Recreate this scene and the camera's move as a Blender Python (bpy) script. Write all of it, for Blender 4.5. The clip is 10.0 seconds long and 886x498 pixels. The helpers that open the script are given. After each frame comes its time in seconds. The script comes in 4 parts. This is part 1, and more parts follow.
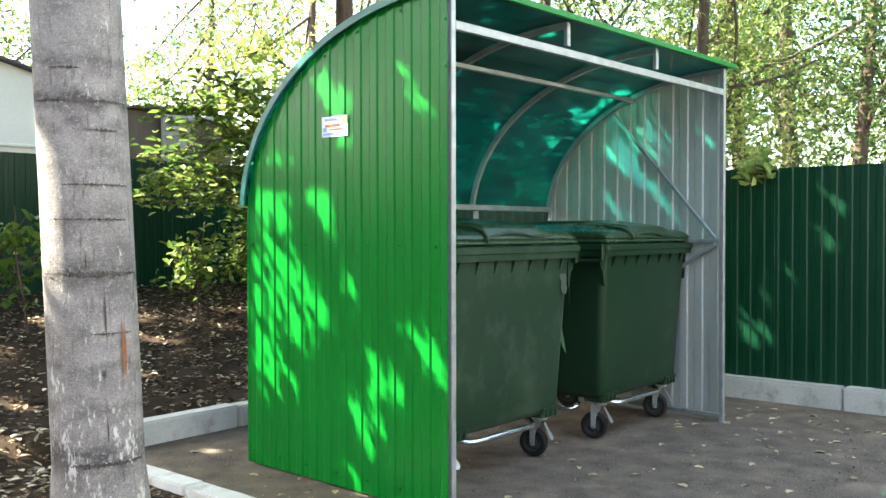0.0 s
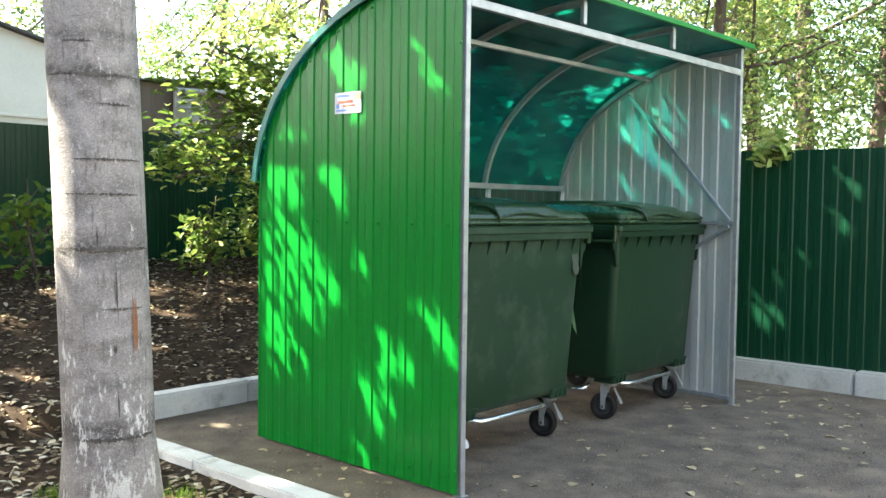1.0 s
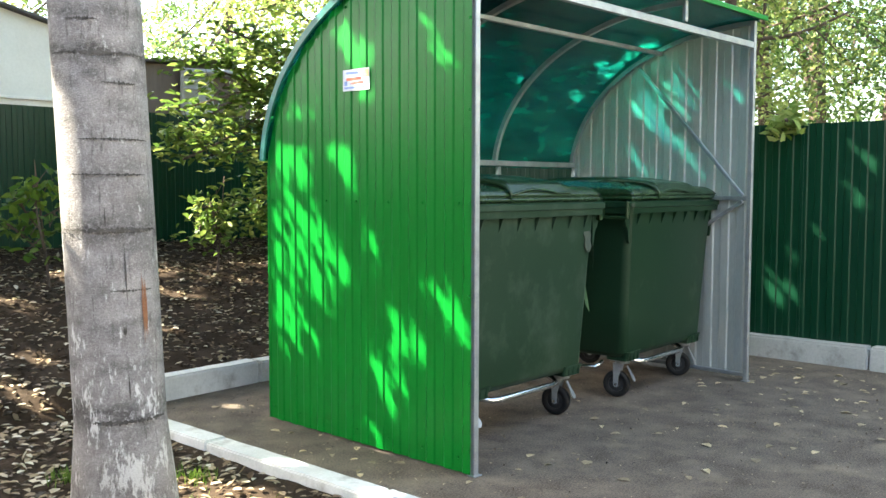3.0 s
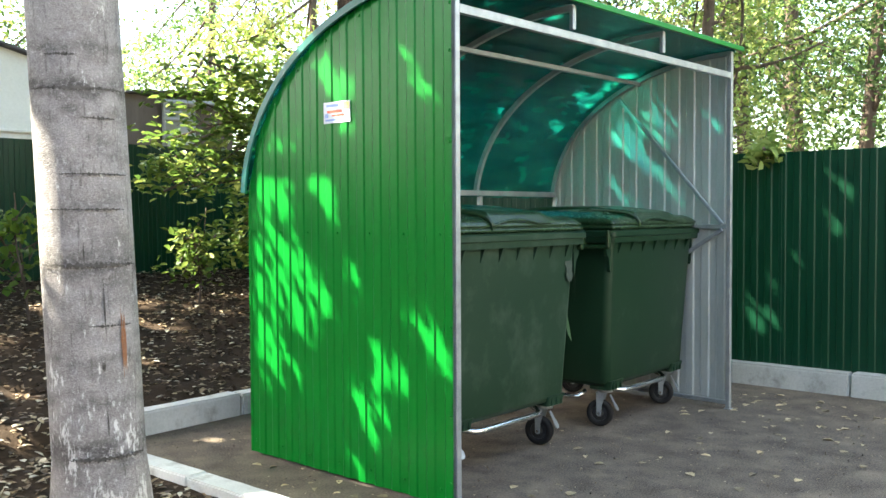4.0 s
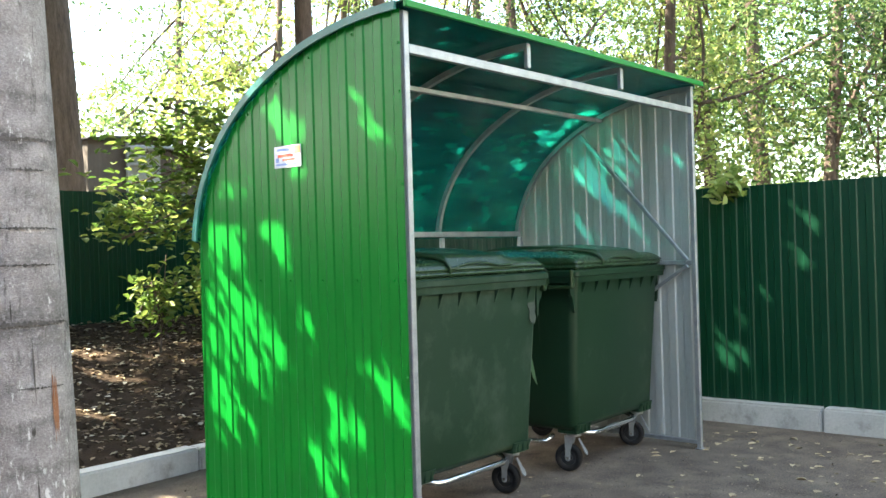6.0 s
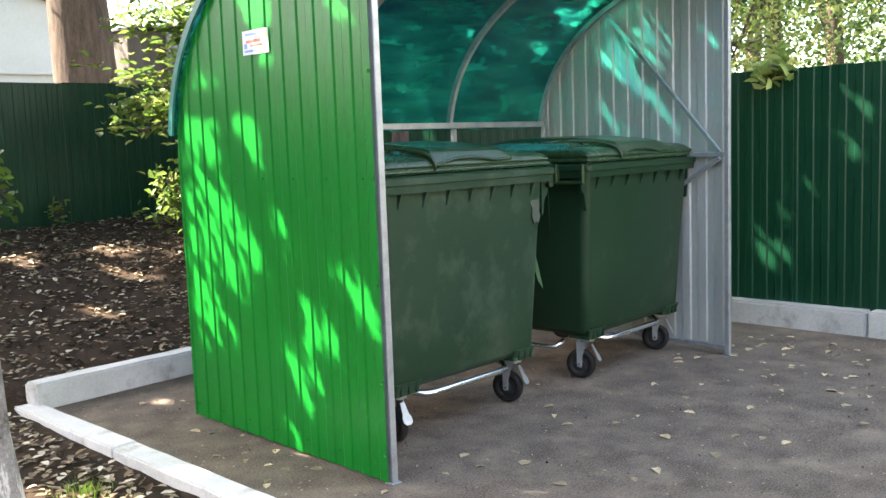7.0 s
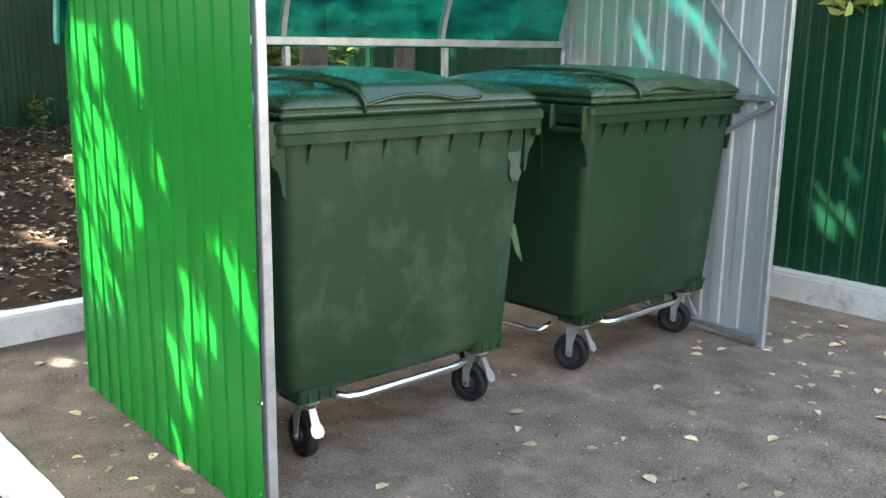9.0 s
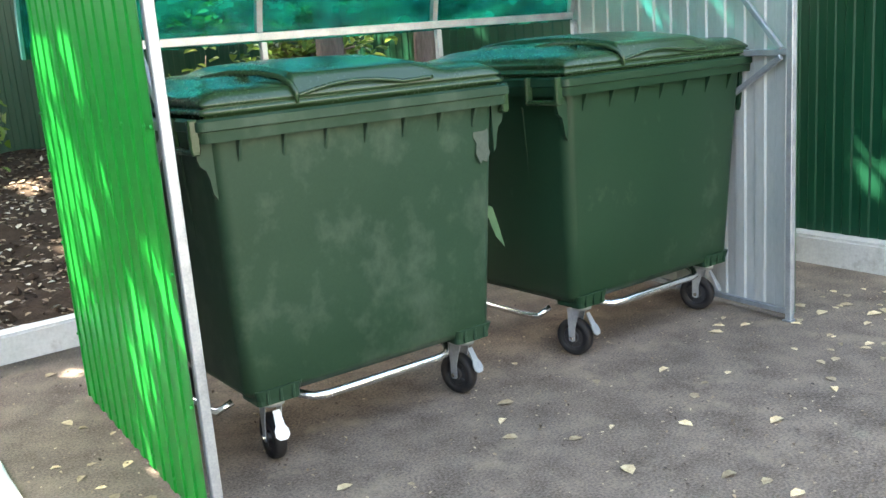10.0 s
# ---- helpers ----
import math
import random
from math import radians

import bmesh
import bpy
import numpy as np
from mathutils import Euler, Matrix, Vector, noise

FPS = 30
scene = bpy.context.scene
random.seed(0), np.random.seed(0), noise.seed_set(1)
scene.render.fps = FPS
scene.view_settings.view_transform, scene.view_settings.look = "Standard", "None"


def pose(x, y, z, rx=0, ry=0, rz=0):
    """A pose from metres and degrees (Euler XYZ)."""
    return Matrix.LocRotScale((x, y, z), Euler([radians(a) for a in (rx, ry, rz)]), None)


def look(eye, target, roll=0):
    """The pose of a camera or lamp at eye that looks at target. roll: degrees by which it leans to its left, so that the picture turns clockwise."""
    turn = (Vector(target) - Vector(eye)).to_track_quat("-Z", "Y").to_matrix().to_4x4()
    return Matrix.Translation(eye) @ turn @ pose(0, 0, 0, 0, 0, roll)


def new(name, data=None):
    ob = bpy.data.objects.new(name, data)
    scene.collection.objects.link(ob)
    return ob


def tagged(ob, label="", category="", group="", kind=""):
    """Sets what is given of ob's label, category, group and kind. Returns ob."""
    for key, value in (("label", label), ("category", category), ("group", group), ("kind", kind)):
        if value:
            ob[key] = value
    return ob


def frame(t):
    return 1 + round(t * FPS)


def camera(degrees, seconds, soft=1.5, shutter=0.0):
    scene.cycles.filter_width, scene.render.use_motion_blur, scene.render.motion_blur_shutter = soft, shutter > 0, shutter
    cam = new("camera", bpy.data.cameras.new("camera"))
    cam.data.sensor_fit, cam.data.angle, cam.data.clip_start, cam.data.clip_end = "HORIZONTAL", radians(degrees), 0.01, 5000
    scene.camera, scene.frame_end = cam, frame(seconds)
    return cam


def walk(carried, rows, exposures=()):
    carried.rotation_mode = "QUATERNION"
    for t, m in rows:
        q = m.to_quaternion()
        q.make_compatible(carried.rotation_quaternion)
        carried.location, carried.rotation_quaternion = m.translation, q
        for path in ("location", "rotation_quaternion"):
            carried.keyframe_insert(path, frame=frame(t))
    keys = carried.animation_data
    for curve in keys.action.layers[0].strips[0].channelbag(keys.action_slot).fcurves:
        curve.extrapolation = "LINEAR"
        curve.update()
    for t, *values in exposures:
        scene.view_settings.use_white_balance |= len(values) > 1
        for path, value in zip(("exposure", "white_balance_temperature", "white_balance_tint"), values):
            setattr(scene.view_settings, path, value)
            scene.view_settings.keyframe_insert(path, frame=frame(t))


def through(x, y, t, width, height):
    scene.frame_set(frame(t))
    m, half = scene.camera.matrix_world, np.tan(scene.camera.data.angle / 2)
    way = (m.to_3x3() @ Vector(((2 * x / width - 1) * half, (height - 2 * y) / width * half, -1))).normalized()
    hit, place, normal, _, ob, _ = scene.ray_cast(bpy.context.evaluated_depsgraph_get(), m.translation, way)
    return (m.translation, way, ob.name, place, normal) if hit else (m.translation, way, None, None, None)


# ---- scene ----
cam = camera(50.9, 10.0)
PATH = [
    (0, (-3.179, -2.761, 1.308), (-1.681, -1.436, 1.269), -0.1),
    (0.5, (-3.181, -2.743, 1.328), (-1.694, -1.407, 1.301), 0.2),
    (1, (-3.167, -2.739, 1.32), (-1.685, -1.399, 1.23), 0.7),
    (1.5, (-3.158, -2.721, 1.305), (-1.682, -1.378, 1.174), 0.2),
    (2, (-3.153, -2.706, 1.3), (-1.686, -1.353, 1.16), 0.0),
    (2.5, (-3.142, -2.699, 1.304), (-1.681, -1.343, 1.151), 0.1),
    (4, (-3.135, -2.711, 1.328), (-1.642, -1.383, 1.253), -0.3),
    (4.5, (-3.107, -2.721, 1.32), (-1.589, -1.421, 1.238), -1.4),
    (5, (-3.085, -2.719, 1.318), (-1.553, -1.437, 1.233), -1.4),
    (5.5, (-3.09, -2.699, 1.337), (-1.545, -1.432, 1.263), -1.7),
    (5.7, (-3.07, -2.688, 1.351), (-1.519, -1.426, 1.361), -1.9),
    (7, (-2.418, -2.73, 1.364), (-1.006, -1.331, 1.138), -2.1),
    (7.5, (-2.138, -2.554, 1.395), (-0.755, -1.163, 0.999), -1.3),
    (8, (-1.747, -2.554, 1.373), (-0.387, -1.149, 0.955), -3.1),
    (8.5, (-1.478, -2.537, 1.433), (-0.16, -1.092, 1.015), -3.8),
    (9, (-1.327, -2.313, 1.468), (-0.045, -0.839, 1.038), 0.8),
    (9.5, (-1.139, -2.356, 1.453), (0.091, -0.853, 0.976), -0.2),
    (10, (-0.824, -2.533, 1.418), (0.269, -0.918, 0.972), -4.4),
]
walk(cam, [(t, look(eye, target, roll)) for t, eye, target, roll in PATH],
     exposures=[(0, 3.14, 7150, 2), (5.7, 3.12, 7150, 2), (7.0, 3.34, 7150, 10), (9.0, 3.70, 7150, 8), (10, 3.98, 7150, 6)])
# ---------------------------------------------------------------- light
SUN = Vector((0.50, -0.75, -0.95)).normalized()          # the way the sunlight travels
sun = new("sun", bpy.data.lights.new("sun", "SUN"))
sun.data.energy, sun.data.angle, sun.data.color = 5.0, radians(0.45), (1.0, 0.95, 0.86)
sun.matrix_world = look((0, 0, 12), Vector((0, 0, 12)) + SUN)
world = bpy.data.worlds.new("sky")
scene.world = world
world.use_nodes = True
wn = world.node_tree.nodes
sky = wn.new("ShaderNodeTexSky")
sky.sky_type, sky.sun_disc = "NISHITA", False
sky.sun_elevation = math.asin(-SUN.z)
sky.sun_rotation = math.atan2(-SUN.x, -SUN.y)
sky.air_density, sky.dust_density = 1.0, 2.5
wn["Background"].inputs[1].default_value = 0.15
world.node_tree.links.new(sky.outputs[0], wn["Background"].inputs[0])


# ---------------------------------------------------------------- materials
def surface(name, c1, c2, scale=3.0, fine=60.0, rough=0.6, metal=0.0, bump=0.1, stain=None, stain_scale=1.2,
            stain_at=(0.55, 0.7), stretch=(1, 1, 1), rough_var=0.1, spec=0.5, piece=0.0, coat=0.0, bump_dist=0.004, grain=0.45):
    """A two-scale procedural surface; stain is a third colour with a shape of its own."""
    m = bpy.data.materials.new(name)
    m.use_nodes = True
    n, l = m.node_tree.nodes, m.node_tree.links
    p = n["Principled BSDF"]
    g = n.new("ShaderNodeTexCoord")
    mp = n.new("ShaderNodeMapping")
    mp.inputs["Scale"].default_value = stretch
    l.new(g.outputs["Object"], mp.inputs[0])
    big, small = n.new("ShaderNodeTexNoise"), n.new("ShaderNodeTexNoise")
    big.inputs["Scale"].default_value, big.inputs["Detail"].default_value = scale, 5
    small.inputs["Scale"].default_value, small.inputs["Detail"].default_value = fine, 5
    small.inputs["Roughness"].default_value = 0.62
    l.new(mp.outputs[0], big.inputs[0]), l.new(mp.outputs[0], small.inputs[0])
    add = n.new("ShaderNodeMath")
    add.operation = "MULTIPLY_ADD"
    add.inputs[1].default_value = grain
    l.new(small.outputs[0], add.inputs[0])
    half = n.new("ShaderNodeMath")
    half.operation, half.inputs[1].default_value = "MULTIPLY", 1 - grain
    l.new(big.outputs[0], half.inputs[0])
    l.new(half.outputs[0], add.inputs[2])
    ramp = n.new("ShaderNodeMapRange")
    ramp.inputs[1].default_value, ramp.inputs[2].default_value = 0.33, 0.67
    l.new(add.outputs[0], ramp.inputs[0])
    mix = n.new("ShaderNodeMix")
    mix.data_type = "RGBA"
    mix.inputs[6].default_value, mix.inputs[7].default_value = (*c1, 1), (*c2, 1)
    l.new(ramp.outputs[0], mix.inputs[0])
    out = mix.outputs[2]
    if stain:
        s = n.new("ShaderNodeTexNoise")
        s.inputs["Scale"].default_value, s.inputs["Detail"].default_value = stain_scale, 7
        s.inputs["Roughness"].default_value = 0.65
        l.new(mp.outputs[0], s.inputs[0])
        sr = n.new("ShaderNodeMapRange")
        sr.inputs[1].default_value, sr.inputs[2].default_value = stain_at
        sr.inputs[4].default_value = 0.8
        l.new(s.outputs[0], sr.inputs[0])
        sm = n.new("ShaderNodeMix")
        sm.data_type = "RGBA"
        sm.inputs[7].default_value = (*stain, 1)
        l.new(sr.outputs[0], sm.inputs[0]), l.new(out, sm.inputs[6])
        out = sm.outputs[2]
    if piece:
        info = n.new("ShaderNodeObjectInfo")
        hs = n.new("ShaderNodeHueSaturation")
        pr = n.new("ShaderNodeMapRange")
        pr.inputs[3].default_value, pr.inputs[4].default_value = 1 - piece, 1 + piece
        l.new(info.outputs["Random"], pr.inputs[0])
        l.new(pr.outputs[0], hs.inputs["Value"]), l.new(out, hs.inputs["Color"])
        out = hs.outputs[0]
    l.new(out, p.inputs["Base Color"])
    rr = n.new("ShaderNodeMapRange")
    rr.inputs[3].default_value, rr.inputs[4].default_value = rough - rough_var, rough + rough_var
    l.new(add.outputs[0], rr.inputs[0])
    l.new(rr.outputs[0], p.inputs["Roughness"])
    p.inputs["Metallic"].default_value = metal
    p.inputs["Specular IOR Level"].default_value = spec
    p.inputs["Coat Weight"].default_value = coat
    if bump:
        b = n.new("ShaderNodeBump")
        b.inputs["Strength"].default_value, b.inputs["Distance"].default_value = bump, bump_dist
        l.new(add.outputs[0], b.inputs["Height"])
        l.new(b.outputs[0], p.inputs["Normal"])
    return m


def leafy(name, colours, through=0.45, gloss=0.25):
    """Thin leaves: each island takes its own colour, and some light passes through."""
    m = bpy.data.materials.new(name)
    m.use_nodes = True
    n, l = m.node_tree.nodes, m.node_tree.links
    p, o = n["Principled BSDF"], n["Material Output"]
    g = n.new("ShaderNodeNewGeometry")
    r = n.new("ShaderNodeValToRGB")
    while len(r.color_ramp.elements) < len(colours):
        r.color_ramp.elements.new(0.5)
    for i, (e, c) in enumerate(zip(r.color_ramp.elements, colours)):
        e.position, e.color = i / (len(colours) - 1), (*c, 1)
    l.new(g.outputs["Random Per Island"], r.inputs[0])
    l.new(r.outputs[0], p.inputs["Base Color"])
    p.inputs["Roughness"].default_value, p.inputs["Specular IOR Level"].default_value = 0.45, gloss
    if through:
        t = n.new("ShaderNodeBsdfTranslucent")
        l.new(r.outputs[0], t.inputs[0])
        x = n.new("ShaderNodeMixShader")
        x.inputs[0].default_value = through
        l.new(p.outputs[0], x.inputs[1]), l.new(t.outputs[0], x.inputs[2])
        l.new(x.outputs[0], o.inputs[0])
    return m


def sheet_plastic(name, tint, scatter):
    """Tinted hollow polycarbonate: mostly lets tinted light pass, scatters some, shines a little."""
    m = bpy.data.materials.new(name)
    m.use_nodes = True
    n, l = m.node_tree.nodes, m.node_tree.links
    o = n["Material Output"]
    n.remove(n["Principled BSDF"])
    t, d, gl = n.new("ShaderNodeBsdfTransparent"), n.new("ShaderNodeBsdfTranslucent"), n.new("ShaderNodeBsdfGlossy")
    co = n.new("ShaderNodeTexCoord")
    # leaf shadows and foliage behind the sheet are put into a mottled tint
    dapple = n.new("ShaderNodeTexNoise")
    dapple.inputs["Scale"].default_value, dapple.inputs["Detail"].default_value = 9.0, 7
    mp = n.new("ShaderNodeMapping")
    mp.inputs["Scale"].default_value = (0.35, 1.6, 1.6)
    l.new(co.outputs["Object"], mp.inputs[0]), l.new(mp.outputs[0], dapple.inputs[0])
    mr = n.new("ShaderNodeMapRange")
    mr.inputs[1].default_value, mr.inputs[2].default_value = 0.36, 0.64
    l.new(dapple.outputs[0], mr.inputs[0])
    c = n.new("ShaderNodeMix")
    c.data_type = "RGBA"
    c.inputs[6].default_value = (*[v * k for v, k in zip(tint, (0.4, 0.62, 0.80))], 1)
    c.inputs[7].default_value = (*[1.35 * v for v in tint], 1)
    l.new(mr.outputs[0], c.inputs[0])
    l.new(c.outputs[2], t.inputs[0])
    d.inputs[0].default_value = (*scatter, 1)
    gl.inputs["Roughness"].default_value = 0.16
    gl.inputs[0].default_value = (0.8, 0.95, 0.95, 1)
    a, b = n.new("ShaderNodeMixShader"), n.new("ShaderNodeMixShader")
    # film smears, with dappled leaf light put into the scatter as streaks
    mf = n.new("ShaderNodeMapRange")
    mf.inputs[1].default_value, mf.inputs[2].default_value, mf.inputs[3].default_value, mf.inputs[4].default_value = 0.40, 0.64, 0.04, 0.50
    streak = n.new("ShaderNodeTexNoise")
    streak.inputs["Scale"].default_value, streak.inputs["Detail"].default_value = 7.0, 8
    sp = n.new("ShaderNodeMapping")
    sp.inputs["Rotation"].default_value, sp.inputs["Scale"].default_value = (0.6, 0.2, 0.5), (0.8, 2.6, 1.4)
    l.new(co.outputs["Object"], sp.inputs[0]), l.new(sp.outputs[0], streak.inputs[0])
    l.new(streak.outputs[0], mf.inputs[0]), l.new(mf.outputs[0], a.inputs[0])
    bp = n.new("ShaderNodeBump")
    bp.inputs["Strength"].default_value, bp.inputs["Distance"].default_value = 0.25, 0.01
    l.new(streak.outputs[0], bp.inputs["Height"]), l.new(bp.outputs[0], gl.inputs["Normal"])
    l.new(t.outputs[0], a.inputs[1]), l.new(d.outputs[0], a.inputs[2])
    f = n.new("ShaderNodeFresnel")
    f.inputs[0].default_value = 1.45
    l.new(f.outputs[0], b.inputs[0]), l.new(a.outputs[0], b.inputs[1]), l.new(gl.outputs[0], b.inputs[2])
    l.new(b.outputs[0], o.inputs[0])
    return m


GREEN = surface("green_paint", (0.0015, 0.158, 0.018), (0.003, 0.190, 0.023), 1.6, 90, 0.30, 0, 0.04, rough_var=0.08, spec=0.22)
ZINC = surface("galvanised_sheet", (0.39, 0.405, 0.38), (0.51, 0.52, 0.485), 5, 70, 0.48, 0.35, 0.05, stretch=(1, 1, 0.3))
STEEL = surface("galvanised_steel", (0.22, 0.24, 0.255), (0.40, 0.42, 0.43), 14, 160, 0.42, 0.55, 0.12)
CHROME = surface("bright_zinc", (0.62, 0.62, 0.60), (0.78, 0.78, 0.76), 20, 120, 0.24, 0.95, 0.03)
FENCE = surface("fence_green", (0.0018, 0.031, 0.0145), (0.0035, 0.041, 0.019), 1.2, 80, 0.36, 0, 0.03, rough_var=0.08, spec=0.3)
POLY = sheet_plastic("teal_polycarbonate", (0.17, 0.60, 0.53), (0.02, 0.42, 0.31))
POLY_EDGE = surface("teal_edge", (0.02, 0.13, 0.11), (0.03, 0.18, 0.16), 6, 50, 0.35, 0, 0.02)
BIN = surface("bin_plastic", (0.012, 0.032, 0.018), (0.017, 0.041, 0.023), 2.2, 120, 0.5, 0, 0.08, spec=0.2, stain=(0.062, 0.088, 0.064),
              stain_scale=5.5, stain_at=(0.50, 0.82), rough_var=0.1, stretch=(1, 1, 0.85))
BIN_CLEAN = surface("cleaner_bin_plastic", (0.0085, 0.027, 0.0135), (0.012, 0.034, 0.017), 2.0, 120, 0.40, 0, 0.06, spec=0.22, stain=(0.07, 0.10, 0.065),
                    stain_scale=4.5, stain_at=(0.60, 0.86), rough_var=0.1, stretch=(1, 1, 0.8))
BIN_LID = surface("lid_plastic", (0.015, 0.036, 0.015), (0.021, 0.045, 0.019), 2.5, 110, 0.27, 0, 0.0, rough_var=0.04, spec=0.36)
RUBBER = surface("black_rubber", (0.010, 0.010, 0.011), (0.018, 0.017, 0.017), 20, 150, 0.6, 0, 0.1, spec=0.2)
HUB = surface("dark_hub", (0.016, 0.016, 0.018), (0.03, 0.03, 0.032), 20, 150, 0.5, 0.2, 0.05)
ASPHALT = surface("asphalt", (0.036, 0.028, 0.0215), (0.245, 0.193, 0.148), 5.0, 105, 0.88, 0, 1.0, stain=(0.33, 0.26, 0.185),
                  stain_scale=3.1, stain_at=(0.55, 0.84), spec=0.25, bump_dist=0.006, grain=0.62)
SOIL = surface("dark_soil", (0.022, 0.015, 0.010), (0.062, 0.041, 0.028), 5, 46, 0.95, 0, 0.9, stain=(0.14, 0.10, 0.07),
               stain_scale=9, stain_at=(0.58, 0.74), spec=0.1, bump_dist=0.02)
WHITEWASH = surface("whitewashed_concrete", (0.53, 0.525, 0.51), (0.74, 0.735, 0.715), 4, 70, 0.85, 0, 0.3, stain=(0.30, 0.27, 0.24),
                    stain_scale=5, stain_at=(0.58, 0.75), piece=0.06, spec=0.2)
CONCRETE = surface("old_concrete", (0.34, 0.34, 0.32), (0.50, 0.49, 0.46), 4, 70, 0.88, 0, 0.35, stain=(0.20, 0.19, 0.17),
                   stain_scale=6, stain_at=(0.55, 0.72), piece=0.07, spec=0.2)
BARK = surface("smooth_grey_bark", (0.14, 0.129, 0.127), (0.41, 0.375, 0.37), 7, 130, 0.88, 0, 1.0, stain=(0.11, 0.10, 0.096),
               stain_scale=2.8, stain_at=(0.52, 0.78), stretch=(1.1, 1.1, 1.5), spec=0.2, bump_dist=0.012, grain=0.5)


def mixed(n, l, fac, under, colour):
    mix = n.new("ShaderNodeMix")
    mix.data_type = "RGBA"
    mix.inputs[7].default_value = (*colour, 1)
    l.new(fac, mix.inputs[0]), l.new(under, mix.inputs[6])
    return mix.outputs[2]


def sums(n, l, op, a, b):
    m = n.new("ShaderNodeMath")
    m.operation = op
    for k, v in ((0, a), (1, b)):
        if isinstance(v, (int, float)):
            m.inputs[k].default_value = v
        else:
            l.new(v, m.inputs[k])
    return m.outputs[0]


def ranged(n, l, v, a, b, c=0.0, d=1.0):
    m = n.new("ShaderNodeMapRange")
    for k, x in zip((1, 2, 3, 4), (a, b, c, d)):
        m.inputs[k].default_value = x
    l.new(v, m.inputs[0])
    return m.outputs[0]


def clouds(n, l, co, stretch, rough=0.6, at=(0, 0, 0)):
    mp, tex = n.new("ShaderNodeMapping"), n.new("ShaderNodeTexNoise")
    mp.inputs["Scale"].default_value, mp.inputs["Location"].default_value = stretch, at
    tex.inputs["Scale"].default_value, tex.inputs["Detail"].default_value, tex.inputs["Roughness"].default_value = 1.0, 6, rough
    l.new(co.outputs["Object"], mp.inputs[0]), l.new(mp.outputs[0], tex.inputs[0])
    return tex.outputs[0]


def add_bark_marks(m):
    """Smudged dark rings where old branches sat, fine cross lines, and flaking limewash on the lowest metre of a trunk."""
    n, l = m.node_tree.nodes, m.node_tree.links
    p = n["Principled BSDF"]
    out = p.inputs["Base Color"].links[0].from_socket
    co, sep = n.new("ShaderNodeTexCoord"), n.new("ShaderNodeSeparateXYZ")
    l.new(co.outputs["Object"], sep.inputs[0])
    wobble = ranged(n, l, clouds(n, l, co, (7, 7, 3)), 0.3, 0.7, -0.035, 0.035)
    height = sums(n, l, "ADD", sep.outputs["Z"], wobble)
    ragged = ranged(n, l, clouds(n, l, co, (9, 9, 22), 0.75, (2, 1, 0)), 0.34, 0.56)
    for z, w, dark in ((0.55, 0.10, 0.85), (0.72, 0.05, 0.5), (0.86, 0.03, 0.4), (1.20, 0.085, 0.8), (1.56, 0.02, 0.3), (1.70, 0.035, 0.5), (1.80, 0.05, 0.85), (1.93, 0.03, 0.5)):
        away = sums(n, l, "ABSOLUTE", sums(n, l, "SUBTRACT", height, z), 0.0)
        out = mixed(n, l, sums(n, l, "MULTIPLY", ranged(n, l, away, w, 0.1 * w, 0.0, dark), ragged), out, (0.055, 0.05, 0.047))
    lines = ranged(n, l, clouds(n, l, co, (6, 6, 75), 0.75, (0, 3, 1)), 0.60, 0.70, 0.0, 0.5)
    out = mixed(n, l, lines, out, (0.10, 0.092, 0.088))
    cracks = ranged(n, l, clouds(n, l, co, (48, 48, 7), 0.7, (5, 0, 2)), 0.57, 0.66, 0.0, 0.65)
    out = mixed(n, l, cracks, out, (0.085, 0.078, 0.075))
    pale = ranged(n, l, clouds(n, l, co, (70, 70, 70), 0.8, (1, 4, 2)), 0.52, 0.66, 0.0, 0.5)
    out = mixed(n, l, pale, out, (0.55, 0.52, 0.515))
    flakes, patches = clouds(n, l, co, (60, 60, 20), 0.72), clouds(n, l, co, (9, 9, 5), 0.6, (0.4, 0.2, 0.3))
    high = ranged(n, l, sep.outputs["Z"], 0.25, 1.05, 0.055, -0.10)
    lime = ranged(n, l, sums(n, l, "ADD", sums(n, l, "ADD", flakes, patches), high), 1.07, 1.16, 0.0, 0.85)
    out = mixed(n, l, lime, out, (0.68, 0.66, 0.65))
    l.new(out, p.inputs["Base Color"])


add_bark_marks(BARK)
BARK_DARK = surface("rough_brown_bark", (0.055, 0.040, 0.032), (0.17, 0.125, 0.10), 8, 45, 0.92, 0, 1.0, stretch=(2.2, 2.2, 0.35),
                    spec=0.15, bump_dist=0.03)
SCAR = surface("bark_scar", (0.04, 0.036, 0.033), (0.13, 0.12, 0.112), 20, 90, 0.95, 0, 0.8, spec=0.1)
RUST = surface("orange_bark_wound", (0.17, 0.075, 0.04), (0.30, 0.15, 0.085), 14, 70, 0.9, 0, 0.6, spec=0.1)
PLASTER = surface("white_plaster", (0.62, 0.62, 0.58), (0.74, 0.74, 0.70), 1.5, 30, 0.9, 0, 0.15, spec=0.2)
YARD = surface("grey_render", (0.40, 0.40, 0.38), (0.50, 0.495, 0.475), 1.5, 30, 0.9, 0, 0.15, spec=0.2)
SLATE = surface("dark_roofing", (0.05, 0.048, 0.05), (0.09, 0.085, 0.085), 3, 40, 0.85, 0, 0.3)
SHED_WALL = surface("weathered_boards", (0.075, 0.060, 0.050), (0.13, 0.105, 0.09), 3, 40, 0.9, 0, 0.3, stretch=(3, 3, 0.4))
SHED_PALE = surface("grey_panel", (0.24, 0.25, 0.24), (0.32, 0.33, 0.31), 2, 40, 0.8, 0, 0.1)
